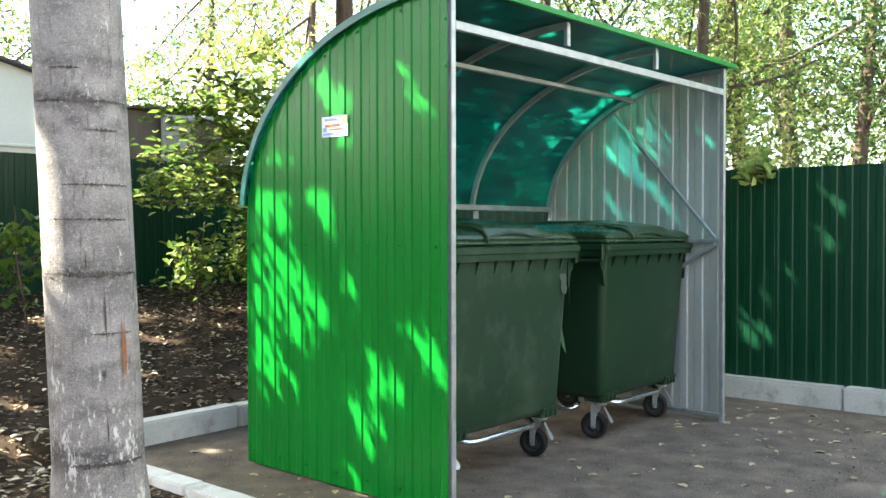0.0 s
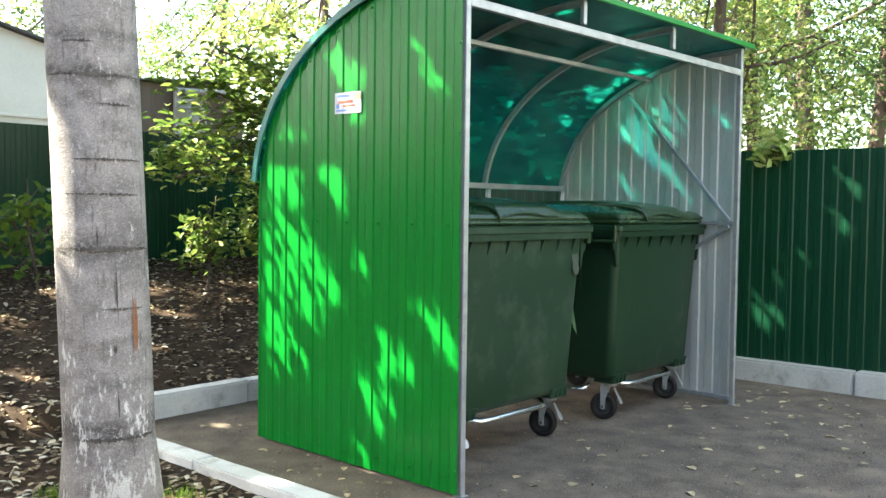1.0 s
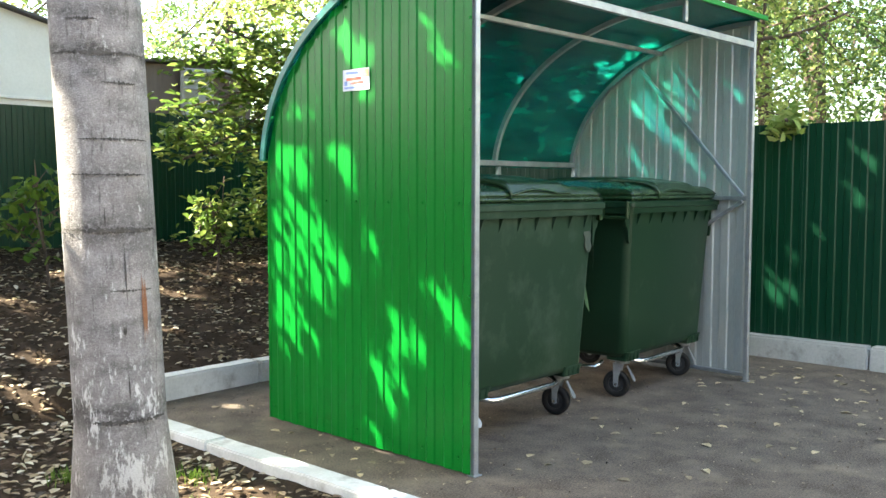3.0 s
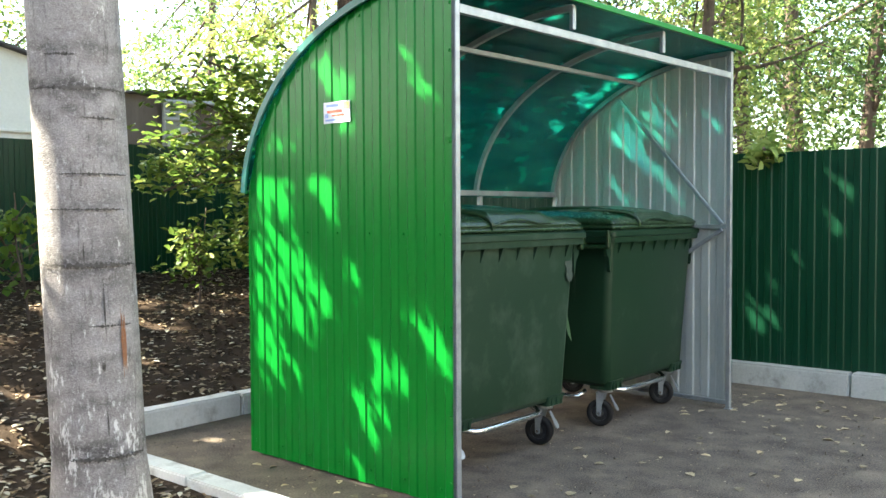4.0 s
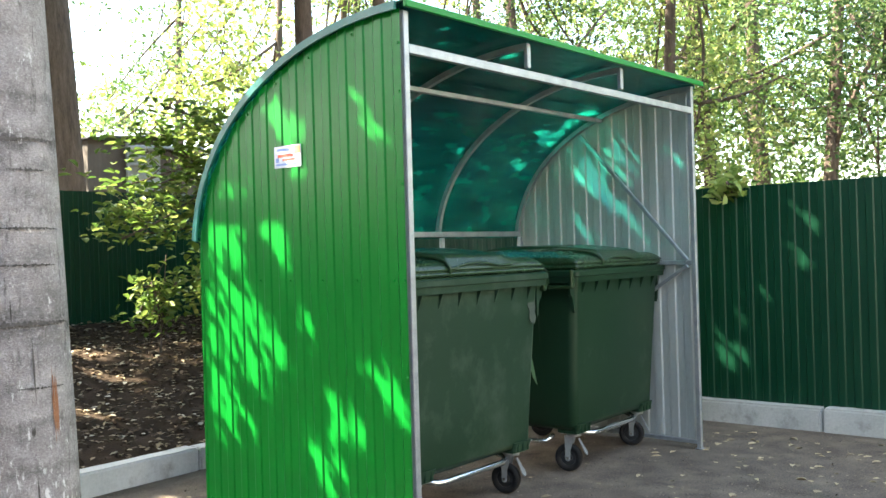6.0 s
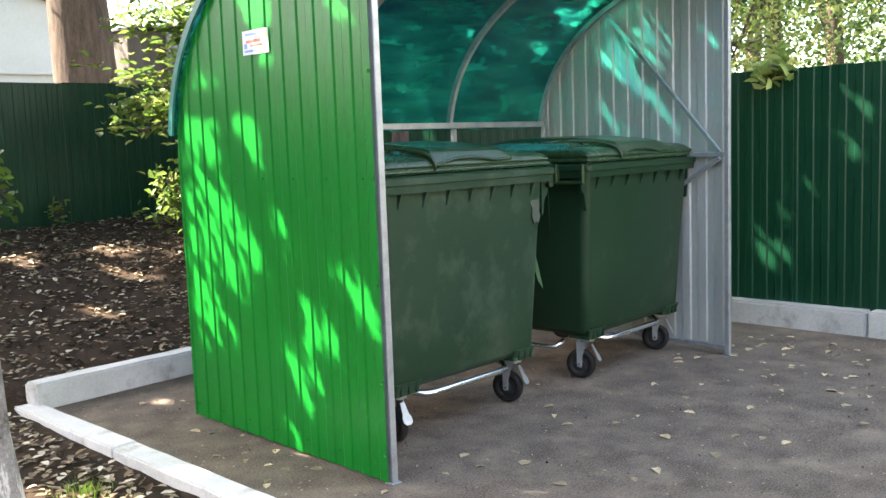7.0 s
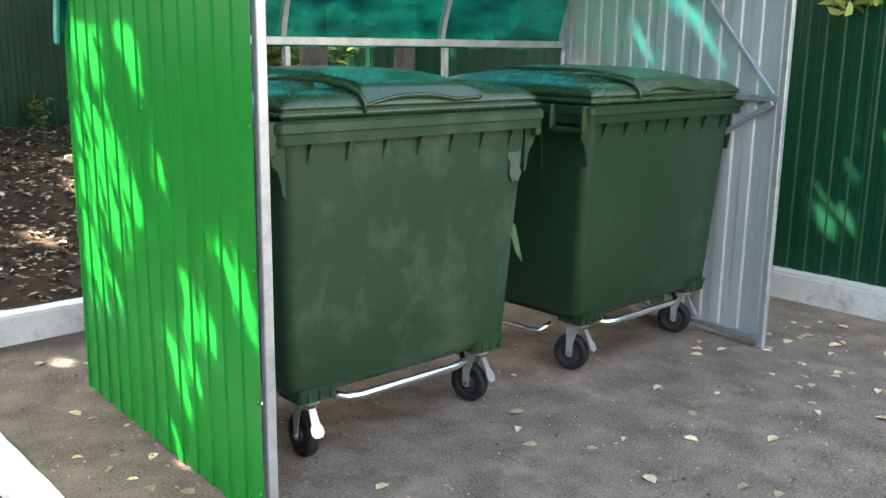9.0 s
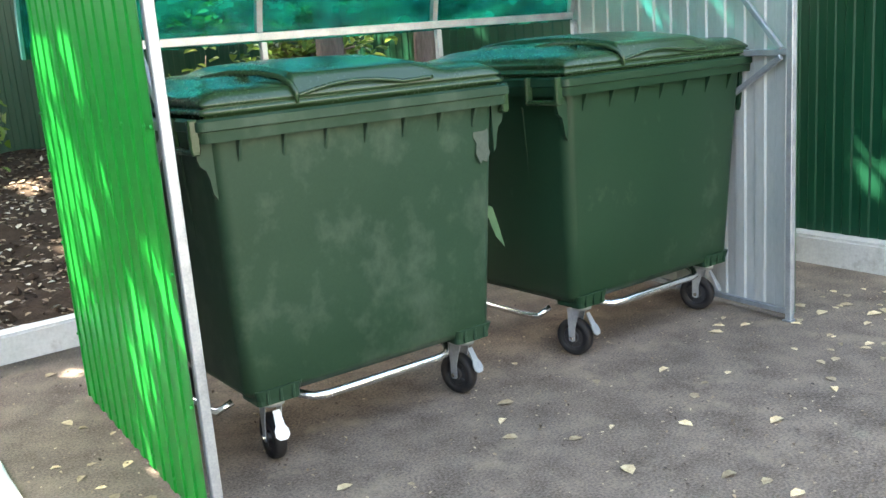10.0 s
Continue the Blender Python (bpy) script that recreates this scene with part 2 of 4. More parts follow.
PIPE = surface("grey_pipe", (0.22, 0.22, 0.21), (0.32, 0.31, 0.30), 8, 60, 0.6, 0.3, 0.1)
WHITE = surface("sticker_white", (0.50, 0.56, 0.68), (0.66, 0.70, 0.78), 9, 60, 0.3, 0, 0.0)
BLUE = surface("sticker_blue", (0.14, 0.22, 0.55), (0.20, 0.30, 0.62), 9, 60, 0.3, 0, 0.0)
RED = surface("sticker_red", (0.62, 0.06, 0.03), (0.70, 0.10, 0.05), 9, 60, 0.3, 0, 0.0)
ORANGE = surface("sticker_orange", (0.80, 0.42, 0.16), (0.85, 0.52, 0.22), 9, 60, 0.3, 0, 0.0)
LEAF_SUN = leafy("yellow_green_leaves", [(0.14, 0.22, 0.05), (0.22, 0.30, 0.07), (0.29, 0.36, 0.10), (0.36, 0.40, 0.13), (0.42, 0.42, 0.14)])
LEAF_YOUNG = leafy("young_tree_leaves", [(0.055, 0.11, 0.022), (0.09, 0.155, 0.03), (0.13, 0.20, 0.04), (0.19, 0.245, 0.06), (0.27, 0.30, 0.085)])
LEAF = leafy("green_leaves", [(0.05, 0.11, 0.02), (0.08, 0.16, 0.025), (0.12, 0.20, 0.03), (0.17, 0.24, 0.04)])
LEAF_MIX = leafy("wood_leaves", [(0.035, 0.08, 0.022), (0.07, 0.13, 0.036), (0.12, 0.19, 0.058), (0.22, 0.27, 0.10)], 0.5, 0.4)
FALLEN = leafy("fallen_leaves", [(0.20, 0.13, 0.08), (0.38, 0.29, 0.19), (0.55, 0.48, 0.36), (0.62, 0.57, 0.46), (0.52, 0.44, 0.34)], 0.15, 0.2)
FALLEN_BROWN = leafy("brown_litter", [(0.05, 0.032, 0.02), (0.12, 0.08, 0.05), (0.23, 0.165, 0.105), (0.42, 0.34, 0.22)], 0.1, 0.15)
GRASS = leafy("grass_blades", [(0.06, 0.13, 0.02), (0.12, 0.20, 0.03), (0.18, 0.25, 0.05)], 0.3)


# ---------------------------------------------------------------- mesh helpers
def mesh_ob(name, verts, faces, mats, parent=None, slots=None, smooth=False):
    me = bpy.data.meshes.new(name)
    me.from_pydata([tuple(v) for v in verts], [], [tuple(f) for f in faces])
    for m in mats if isinstance(mats, (list, tuple)) else [mats]:
        me.materials.append(m)
    if slots is not None:
        me.polygons.foreach_set("material_index", np.array(slots, dtype=np.int32))
    if smooth:
        me.polygons.foreach_set("use_smooth", np.ones(len(me.polygons), dtype=bool))
    me.update()
    ob = new(name, me)
    ob.parent = parent
    return ob


def part(name, bm, material, parent, label="", smooth=False):
    """Links a bmesh as one mesh object under a thing or a part."""
    me = bpy.data.meshes.new(name)
    bmesh.ops.recalc_face_normals(bm, faces=bm.faces)
    if smooth:
        for f in bm.faces:
            f.smooth = True
    bm.to_mesh(me)
    bm.free()
    me.materials.append(material)
    ob = new(name, me)
    ob.parent = parent
    return tagged(ob, label)


def box(size, at=(0, 0, 0), bevel=0.0, bm=None, turn=None, segments=1):
    bm = bm or bmesh.new()
    m = Matrix.Translation(at) @ (turn or Matrix()) @ Matrix.Diagonal((*size, 1))
    made = bmesh.ops.create_cube(bm, size=1.0, matrix=m)
    if bevel:
        edges = list({e for v in made["verts"] for e in v.link_edges})
        bmesh.ops.bevel(bm, geom=edges, offset=bevel, segments=segments, affect="EDGES")
    return bm


def bar(a, b, w, h, bevel=0.003, bm=None):
    """A square tube from a to b."""
    a, b = Vector(a), Vector(b)
    d = b - a
    up = Vector((0, 0, 1)) if abs(d.normalized().z) < 0.9 else Vector((0, 1, 0))
    side = d.cross(up).normalized()
    top = side.cross(d).normalized()
    turn = Matrix((side, d.normalized(), top)).transposed().to_4x4()
    return box((w, d.length, h), (a + b) / 2, bevel, bm, turn)


def tube(points, radii, sides=10, bm=None, cap=True):
    """A round tube through points, with a radius at each."""
    bm = bm or bmesh.new()
    pts = [Vector(p) for p in points]
    radii = radii if isinstance(radii, (list, tuple)) else [radii] * len(pts)
    rings, side = [], None
    for i, p in enumerate(pts):
        d = (pts[min(i + 1, len(pts) - 1)] - pts[max(i - 1, 0)]).normalized()
        ref = side if side is not None else (Vector((1, 0, 0)) if abs(d.x) < 0.9 else Vector((0, 1, 0)))
        side = (ref - d * ref.dot(d)).normalized()
        other = d.cross(side)
        rings.append([bm.verts.new(p + radii[i] * (math.cos(a) * side + math.sin(a) * other))
                      for a in (2 * math.pi * k / sides for k in range(sides))])
    for r, s in zip(rings, rings[1:]):
        for k in range(sides):
            bm.faces.new((r[k], r[(k + 1) % sides], s[(k + 1) % sides], s[k]))
    if cap:
        bm.faces.new(rings[0]), bm.faces.new(rings[-1])
    return bm


def lathe(profile, sides=24, bm=None, m=None):
    """A ring of (radius, along) turned round the x axis."""
    bm = bm or bmesh.new()
    m = m or Matrix()
    rings = [[bm.verts.new(m @ Vector((a, r * math.cos(t), r * math.sin(t)))) for t in (2 * math.pi * k / sides for k in range(sides))]
             for r, a in profile]
    for r, s in zip(rings, rings[1:] + rings[:1]):
        for k in range(sides):
            bm.faces.new((r[k], r[(k + 1) % sides], s[(k + 1) % sides], s[k]))
    return bm


def plate(outline, thick, axis_m, bm=None):
    """A flat plate: outline in its x, y plane, thick along z, laid by axis_m."""
    bm = bm or bmesh.new()
    a = [bm.verts.new(axis_m @ Vector((x, y, -thick / 2))) for x, y in outline]
    b = [bm.verts.new(axis_m @ Vector((x, y, thick / 2))) for x, y in outline]
    bm.faces.new(a[::-1]), bm.faces.new(b)
    for k in range(len(a)):
        bm.faces.new((a[k], a[(k + 1) % len(a)], b[(k + 1) % len(a)], b[k]))
    return bm


def empty(name, at=(0, 0, 0), yaw=0.0):
    ob = new(name)
    ob.empty_display_size = 0.1
    ob.matrix_basis = pose(*at, 0, 0, yaw)
    return ob


# ---------------------------------------------------------------- ground
FENCE_X, FENCE_Y = 3.90, 6.60
KERB_LINE = [(-0.512, 2.50), (-0.484, 0.10), (-0.486, -0.80), (-0.500, -1.90), (-0.520, -2.95)]    # middle of the low kerb


def kerb_x(y):
    ys, xs = [p[1] for p in KERB_LINE][::-1], [p[0] for p in KERB_LINE][::-1]
    return float(np.interp(y, ys, xs))


def rise(y):
    return np.interp(y, [-60, 1.2, 2.34, 2.56, 3.2, 4.45, 6.4, 9, 60], [-0.035, -0.025, -0.005, 0.11, 0.18, 0.42, 0.68, 0.74, 0.75])


def ground_height(x, y):
    z = float(rise(y))
    amp = 0.35 if y < 2.3 else 1.0
    z += amp * (0.035 * noise.noise((x * 1.7, y * 1.7, 0.0)) + 0.028 * noise.noise((x * 6, y * 6, 3.0)) + 0.016 * noise.noise((x * 17, y * 17, 5.0)))
    paved = kerb_x(y) + 0.03 < x < 3.86 and y < 2.38 + 0.058 * (x + 0.50) or y < -2.95 and abs(x) < 39
    return -0.06 if paved else z


def make_ground():
    far = [-400, -120, -50, -25, -14, -9, -6.5, -5]
    xs = far + list(np.arange(-4.2, 4.6, 0.06)) + [5, 6, 8, 11, 15, 22, 40, 120, 400]
    ys = [-400, -120, -50, -25, -14, -8, -5, -4, -3.2, -3.02, -2.9] + list(np.arange(-2.6, 7.6, 0.06)) + [8, 9, 11, 14, 18, 25, 45, 120, 400]
    verts = [(x, y, ground_height(x, y)) for y in ys for x in xs]
    w = len(xs)
    faces = [(j * w + i, j * w + i + 1, (j + 1) * w + i + 1, (j + 1) * w + i) for j in range(len(ys) - 1) for i in range(w - 1)]
    tagged(mesh_ob("ground", verts, faces, SOIL, smooth=True), "dark bare soil rising to the fence, littered with leaves", "ground", kind="structure")


def make_pavement():
    verts, faces = [], []
    pad = [(kerb_x(y) + 0.03, 3.80, y) for y in np.arange(2.52, -2.99, -0.24)] + [(-0.50, 3.80, -3.0)]
    yard = [(-40.0, 40.0, y) for y in (-3.0, -4.5, -7.0, -11.0, -20.0, -45.0)]
    for rows in (pad, yard):
        o, n = len(verts), 13
        for x0, x1, y in rows:
            for c in range(n):
                x = x0 + (x1 - x0) * c / (n - 1)
                verts.append((x, y, 0.006 * noise.noise((x * 0.8, y * 0.8, 1.0)) if rows is pad else -0.002))
        for j in range(len(rows) - 1):
            for i in range(n - 1):
                k = o + j * n + i
                faces.append((k, k + 1, k + n + 1, k + n))
    tagged(mesh_ob("pavement", verts, faces, ASPHALT, smooth=True), "worn brown-grey asphalt with sandy stains", "asphalt", kind="structure")


def kerb_run(name, points, width, z0, z1, length, material, label, bevel):
    """Kerb stones set end to end along points."""
    run = tagged(empty(name), label, "kerb", kind="structure")
    for a, b in zip(points, points[1:]):
        a, b = Vector((*a, 0)), Vector((*b, 0))
        count = max(1, round((b - a).length / length))
        for k in range(count):
            p, q = a.lerp(b, k / count), a.lerp(b, (k + 1) / count)
            d = (q - p).normalized()
            p, q = p + d * 0.004, q - d * 0.004
            mid = (p + q) / 2 + Vector((0, 0, (z0 + z1) / 2 + random.uniform(-0.006, 0.006)))
            turn = Matrix.Rotation(math.atan2(d.y, d.x) + random.uniform(-0.008, 0.008), 4, "Z")
            bm = box(((q - p).length, width, z1 - z0), (0, 0, 0), bevel, segments=2)
            bmesh.ops.subdivide_edges(bm, edges=[e for e in bm.edges if e.calc_length() > 0.4], cuts=24, use_grid_fill=True)
            for v in bm.verts:
                w = mid + v.co
                v.co += 0.0025 * Vector((noise.noise(w * 9), noise.noise(w * 8 + Vector((3, 0, 0))), noise.noise(w * 7 + Vector((0, 5, 0)))))
            ob = part("kerb_stone", bm, material, run)
            ob.matrix_basis = Matrix.Translation(mid) @ turn


make_ground()
make_pavement()
kerb_run("kerb", KERB_LINE, 0.13, -0.16, 0.025, 1.2, WHITEWASH, "low whitewashed concrete kerb between asphalt and soil", 0.008)
kerb_run("kerb", [(-0.50, 2.38), (3.74, 2.62)], 0.13, -0.12, 0.142, 1.0, WHITEWASH, "whitewashed concrete kerb holding back the soil slope", 0.012)
kerb_run("kerb", [(3.845, 2.52), (3.845, -0.47), (3.845, -4.5)], 0.15, -0.12, 0.165, 1.5, CONCRETE, "chipped grey concrete kerb along the green fence", 0.015)


# ---------------------------------------------------------------- profiled sheet
PITCH, FENCE_PITCH, RIB = 0.1168, 0.1090, 0.0065


def rib_stations(length, pitch):
    """(along, depth) of a trapezoid sheet profile."""
    out, k = [(0.0, 0.0)], 0
    while k * pitch < length:
        for a, d in ((0.40, 0.0), (0.487, RIB), (0.939, RIB), (1.0, 0.0)):
            if (k + a) * pitch < length - 0.002:
                out.append(((k + a) * pitch, d))
        k += 1
    out.append((length, out[-1][1]))
    return out


def sheet(name, a, b, z0, top, out_dir, outer, inner, parent, rows=1, pitch=PITCH):
    """A ribbed sheet from a to b in plan, from z0 (a number or a function of the way along) up to top(along), painted outside, bare inside."""
    a, b = Vector((*a, 0)), Vector((*b, 0))
    d, n = (b - a).normalized(), Vector((*out_dir, 0))
    base = z0 if callable(z0) else (lambda s: z0)
    verts, faces, slots = [], [], []
    st = rib_stations((b - a).length, pitch)
    for layer in (0.0, 0.002):
        for s, dep in st:
            p = a + d * s + n * (0.012 - dep - layer)
            for r in range(rows + 1):
                z = base(s) + (top(s) - base(s)) * r / rows
                verts.append((p.x, p.y, z))
    m, w = len(st), rows + 1
    flip = d.cross(Vector((0, 0, 1))).dot(n) < 0
    for layer in (0, 1):
        o = layer * m * w
        for i in range(m - 1):
            for r in range(rows):
                f = (o + i * w + r, o + (i + 1) * w + r, o + (i + 1) * w + r + 1, o + i * w + r + 1)
                faces.append(f if (layer == 0) != flip else f[::-1])
                slots.append(layer)
    return mesh_ob(name, verts, faces, [outer, inner], parent, slots)


def fence_run(a, b, out_dir, base, top, label):
    f = tagged(empty("fence"), label, "fence", kind="structure")
    a, b = Vector((*a, 0)), Vector((*b, 0))
    count = round((b - a).length / (10 * FENCE_PITCH))
    for k in range(count):
        p, q = a.lerp(b, k / count), a.lerp(b, (k + 1) / count)
        off = Vector((*out_dir, 0)) * (0.003 * (k % 2))
        q = q + (b - a).normalized() * 0.02
        dz = random.uniform(-0.006, 0.006)
        sheet("panel", (p + off)[:2], (q + off)[:2], lambda s, p=p, q=q: base(p, q, s), lambda s, p=p, dz=dz: top(p) + dz, out_dir, FENCE, ZINC, f, pitch=FENCE_PITCH)
    return f


def soil_under(p, q, s):
    w = p + (q - p).normalized() * s
    return (0.02 if w.y < 2.3 and w.x > 3 else float(rise(w.y)) - 0.08)


fence_run((FENCE_X, FENCE_Y + 0.037), (FENCE_X, FENCE_Y + 0.037 - 120 * FENCE_PITCH), (-1, 0), soil_under, lambda p: 1.785 if p.y < 1.2 else 1.97, "dark green ribbed sheet-metal fence with sun flecks")
fence_run((-8.5, FENCE_Y), (FENCE_X, FENCE_Y), (0, -1), soil_under, lambda p: 2.10, "dark green ribbed sheet-metal fence behind the soil slope")


# ---------------------------------------------------------------- bin shelter
DEPTH, ARCH_A, ARCH_B, ARCH_Z = 1.53, 1.53, 1.06, 1.35


def arch_z(y, grow=0.0):
    t = min(max(y / (ARCH_A + grow), 0.0), 1.0)
    return ARCH_Z + (ARCH_B + grow) * (1 - t ** 2.1) ** (1 / 2.1)


def left_x(y):
    return -0.012 + 0.022 * y


def right_x(y):
    return 2.836 + 0.055 * y


def across(f, y):
    return left_x(y) + (right_x(y) - left_x(y)) * f


def arch_points(f, inset, steps=26, down_to=1.45):
    """Points of an arch rib at the share f of the width, from the front to the rear bar."""
    out = []
    for k in range(steps + 1):
        a = (math.pi / 2) * k / steps
        y = (ARCH_A - inset) * math.sin(a) ** (2 / 2.1)
        z = ARCH_Z + (ARCH_B - inset) * max(math.cos(a), 0) ** (2 / 2.1)
        if z >= down_to:
            out.append(Vector((across(f, y), y, z)))
    return out


def ribbon(points, w, h, bm=None):
    """A square tube bent along points that lie in one upright plane."""
    bm = bm or bmesh.new()
    rings = []
    for i, p in enumerate(points):
        d = (points[min(i + 1, len(points) - 1)] - points[max(i - 1, 0)]).normalized()
        s = Vector((1, 0, 0))
        n = d.cross(s).normalized()
        rings.append([bm.verts.new(p + s * a * w / 2 + n * b * h / 2) for a, b in ((-1, -1), (1, -1), (1, 1), (-1, 1))])
    for r, q in zip(rings, rings[1:]):
        for k in range(4):
            bm.faces.new((r[k], r[(k + 1) % 4], q[(k + 1) % 4], q[k]))
    bm.faces.new(rings[0]), bm.faces.new(rings[-1])
    return bm


def make_shelter():
    sh = tagged(empty("bin_shelter"), "green sheet-metal bin shelter with arched teal plastic roof", "shelter")
    # side walls, painted outside and bare inside
    left = sheet("side_wall", (left_x(0), 0.0), (left_x(DEPTH), DEPTH), 0.012, lambda s: arch_z(s) - 0.004, (-1, 0), GREEN, ZINC, sh)
    tagged(left, "bright green ribbed sheet with sun flecks")
    right = sheet("side_wall", (right_x(0), 0.0), (right_x(DEPTH), DEPTH), 0.03, lambda s: arch_z(s) - 0.004, (1, 0), GREEN, ZINC, sh)
    tagged(right, "bare galvanised inner face of ribbed sheet")
    # screws along the middle rail, the foot rail and the front edge
    head = bmesh.new()
    bmesh.ops.create_cone(head, cap_ends=True, segments=8, radius1=0.0075, radius2=0.005, depth=0.007, matrix=pose(-0.004, 0, 0, 0, -90, 0))
    me = bpy.data.meshes.new("screw")
    head.to_mesh(me), head.free()
    me.materials.append(GREEN)
    spots = [(0.075 + 2 * PITCH * k, 1.235) for k in range(7)] + [(0.075 + 2 * PITCH * k, 0.08) for k in range(7)]
    spots += [(0.012, z) for z in (0.12, 0.42, 0.82, 1.235, 1.65, 2.05, 2.26)] + [(1.51, z) for z in (0.3, 0.7, 1.0, 1.235)]
    spots += [(y, arch_z(y) - 0.05) for y in (0.3, 0.6, 0.85, 1.08, 1.27, 1.41)]
    for y, z in spots:
        s = new("screw", me)
        s.parent, s.location = left, (left_x(y) - 0.013, y, z)
    # frame
    for f, x in ((0, left_x(0) + 0.020), (1, right_x(0) - 0.022)):
        part("front_post", box((0.032, 0.030, 2.40), (x, 0.006, 1.20), 0.003), STEEL, sh, "galvanised square tube")
        xr = across(f, 1.47) + (0.025 if f == 0 else -0.025)
        part("rear_post", box((0.03, 0.03, 1.45), (xr, 1.47, 0.725), 0.003), STEEL, sh)
        part("foot_plate", box((0.05, 0.05, 0.006), (x, 0.004, 0.004), 0.001), STEEL, sh)
        ins = 0.024 if f == 0 else -0.024
        part("foot_rail", bar((left_x(0.02) + ins if f == 0 else right_x(0.02) + ins, 0.02, 0.045), (across(f, 1.46) + ins, 1.46, 0.045), 0.025, 0.025), STEEL, sh)
        part("middle_rail", bar((across(f, 0.02) + ins, 0.02, 1.235), (across(f, 1.46) + ins, 1.46, 1.235), 0.025, 0.03), STEEL, sh)
        part("brace", bar((across(f, 0.05) + ins * 1.6, 0.05, 1.25), (across(f, 0.88) + ins * 1.6, 0.88, arch_z(0.88) - 0.07), 0.02, 0.025), STEEL, sh)
        part("brace", bar((across(f, 0.05) + ins * 1.6, 0.05, 1.215), (across(f, 0.62) + ins * 1.6, 0.62, 0.86), 0.02, 0.025), STEEL, sh)
    for k in range(4):
        f = k / 3
        shift = 0.022 if k == 0 else (-0.022 if k == 3 else 0)
        pts = [p + Vector((shift, 0, 0)) for p in arch_points(f, 0.022)]
        part("arch", ribbon(pts, 0.028, 0.03), STEEL, sh)
        if 0 < k < 3:
            part("rear_post", box((0.03, 0.03, 1.45), (across(f, 1.46), 1.463, 0.725), 0.003), STEEL, sh)
            part("strut", box((0.03, 0.025, arch_z(0.0) - 2.29), (across(f, 0), 0.006, (arch_z(0) + 2.262) / 2), 0.003), STEEL, sh)
    part("front_bar", bar((left_x(0) + 0.036, 0.006, 2.240), (right_x(0) - 0.038, 0.006, 2.240), 0.028, 0.042), STEEL, sh, "galvanised square tube")
    part("rear_bar", bar((left_x(1.47) + 0.04, 1.467, 1.474), (right_x(1.47) - 0.04, 1.467, 1.474), 0.028, 0.038), STEEL, sh)
    yp = 0.70
    part("purlin", bar((across(0, yp) + 0.04, yp, arch_z(yp) - 0.055), (across(1, yp) - 0.04, yp, arch_z(yp) - 0.055), 0.028, 0.028), STEEL, sh)
    # roof sheet, a thin arched shell that laps over both walls
    pts0, pts1 = arch_points(-0.012, 0.0, 40, 1.40), arch_points(1.012, 0.0, 40, 1.40)
    first = [Vector((p.x, -0.05, arch_z(0) + 0.002)) for p in (pts0[0], pts1[0])]
    rows = [(first[0], first[1])] + list(zip(pts0, pts1))
    verts, faces = [], []
    for lift in (0.004, 0.012):
        for p, q in rows:
            g = Vector((0, 0.7 * p.y / ARCH_A, 1 - 0.6 * p.y / ARCH_A)).normalized() * lift
            for s in range(13):
                verts.append(p.lerp(q, s / 12) + g)
    n, m = 13, len(rows)
    for layer in range(2):
        o = layer * n * m
        for j in range(m - 1):
            for i in range(n - 1):
                f = (o + j * n + i, o + j * n + i + 1, o + (j + 1) * n + i + 1, o + (j + 1) * n + i)
                faces.append(f if layer else f[::-1])
    roof = mesh_ob("roof_sheet", verts, faces, POLY, sh, smooth=True)
    tagged(roof, "translucent teal polycarbonate sheet")
    for f, k in ((-0.012, -1), (1.012, 1)):
        pts = [p + Vector((0.004 * k, 0.012 * p.y / ARCH_A, 0.006)) for p in arch_points(f, 0.0, 40, 1.40)]
        part("edge_strip", ribbon(pts, 0.012, 0.036), POLY_EDGE, sh, "teal plastic edge profile")
    zt = arch_z(0)
    lip = bar((across(-0.012, 0), -0.052, zt + 0.006), (across(1.015, 0), -0.052, zt + 0.006), 0.02, 0.03, 0.002)
    bar((across(-0.012, 0), -0.02, zt + 0.021), (across(1.015, 0), -0.02, zt + 0.021), 0.07, 0.003, 0.0, lip)
    part("front_flashing", lip, GREEN, sh, "bright green folded strip")
    # sticker with unreadable print
    st = part("sticker", box((0.002, 0.195, 0.105), (left_x(0.77) - 0.0145, 0.771, 1.837), 0.0), WHITE, left, "small white sticker with blue, red and orange print")
    for y, z, w, h, m in ((0.80, 1.872, 0.09, 0.012, BLUE), (0.785, 1.842, 0.11, 0.014, RED), (0.70, 1.866, 0.045, 0.036, ORANGE),
                          (0.78, 1.800, 0.15, 0.010, BLUE), (0.845, 1.822, 0.022, 0.022, BLUE), (0.76, 1.822, 0.09, 0.010, RED)):
        part("print_bar", box((0.001, w, h), (left_x(0.77) - 0.0165, y, z)), m, st)


make_shelter()


# ---------------------------------------------------------------- wheeled containers
RIM_W, RIM_D = 1.30, 1.06


def ring(x0, x1, y0, y1, r, z, seg=5):
    out = []
    for cx, cy, a0 in ((x1 - r, y1 - r, 0), (x0 + r, y1 - r, 90), (x0 + r, y0 + r, 180), (x1 - r, y0 + r, 270)):
        for k in range(seg + 1):
            a = radians(a0 + 90 * k / seg)
            out.append((cx + r * math.cos(a), cy + r * math.sin(a), z))
    return out


def loft(rings, bm=None, cap=(True, True)):
    bm = bm or bmesh.new()
    rs = [[bm.verts.new(p) for p in r] for r in rings]
    n = len(rs[0])
    for r, s in zip(rs, rs[1:]):
        for k in range(n):
            bm.faces.new((r[k], r[(k + 1) % n], s[(k + 1) % n], s[k]))
    if cap[0]:
        bm.faces.new(rs[0][::-1])
    if cap[1]:
        bm.faces.new(rs[-1])
    return bm


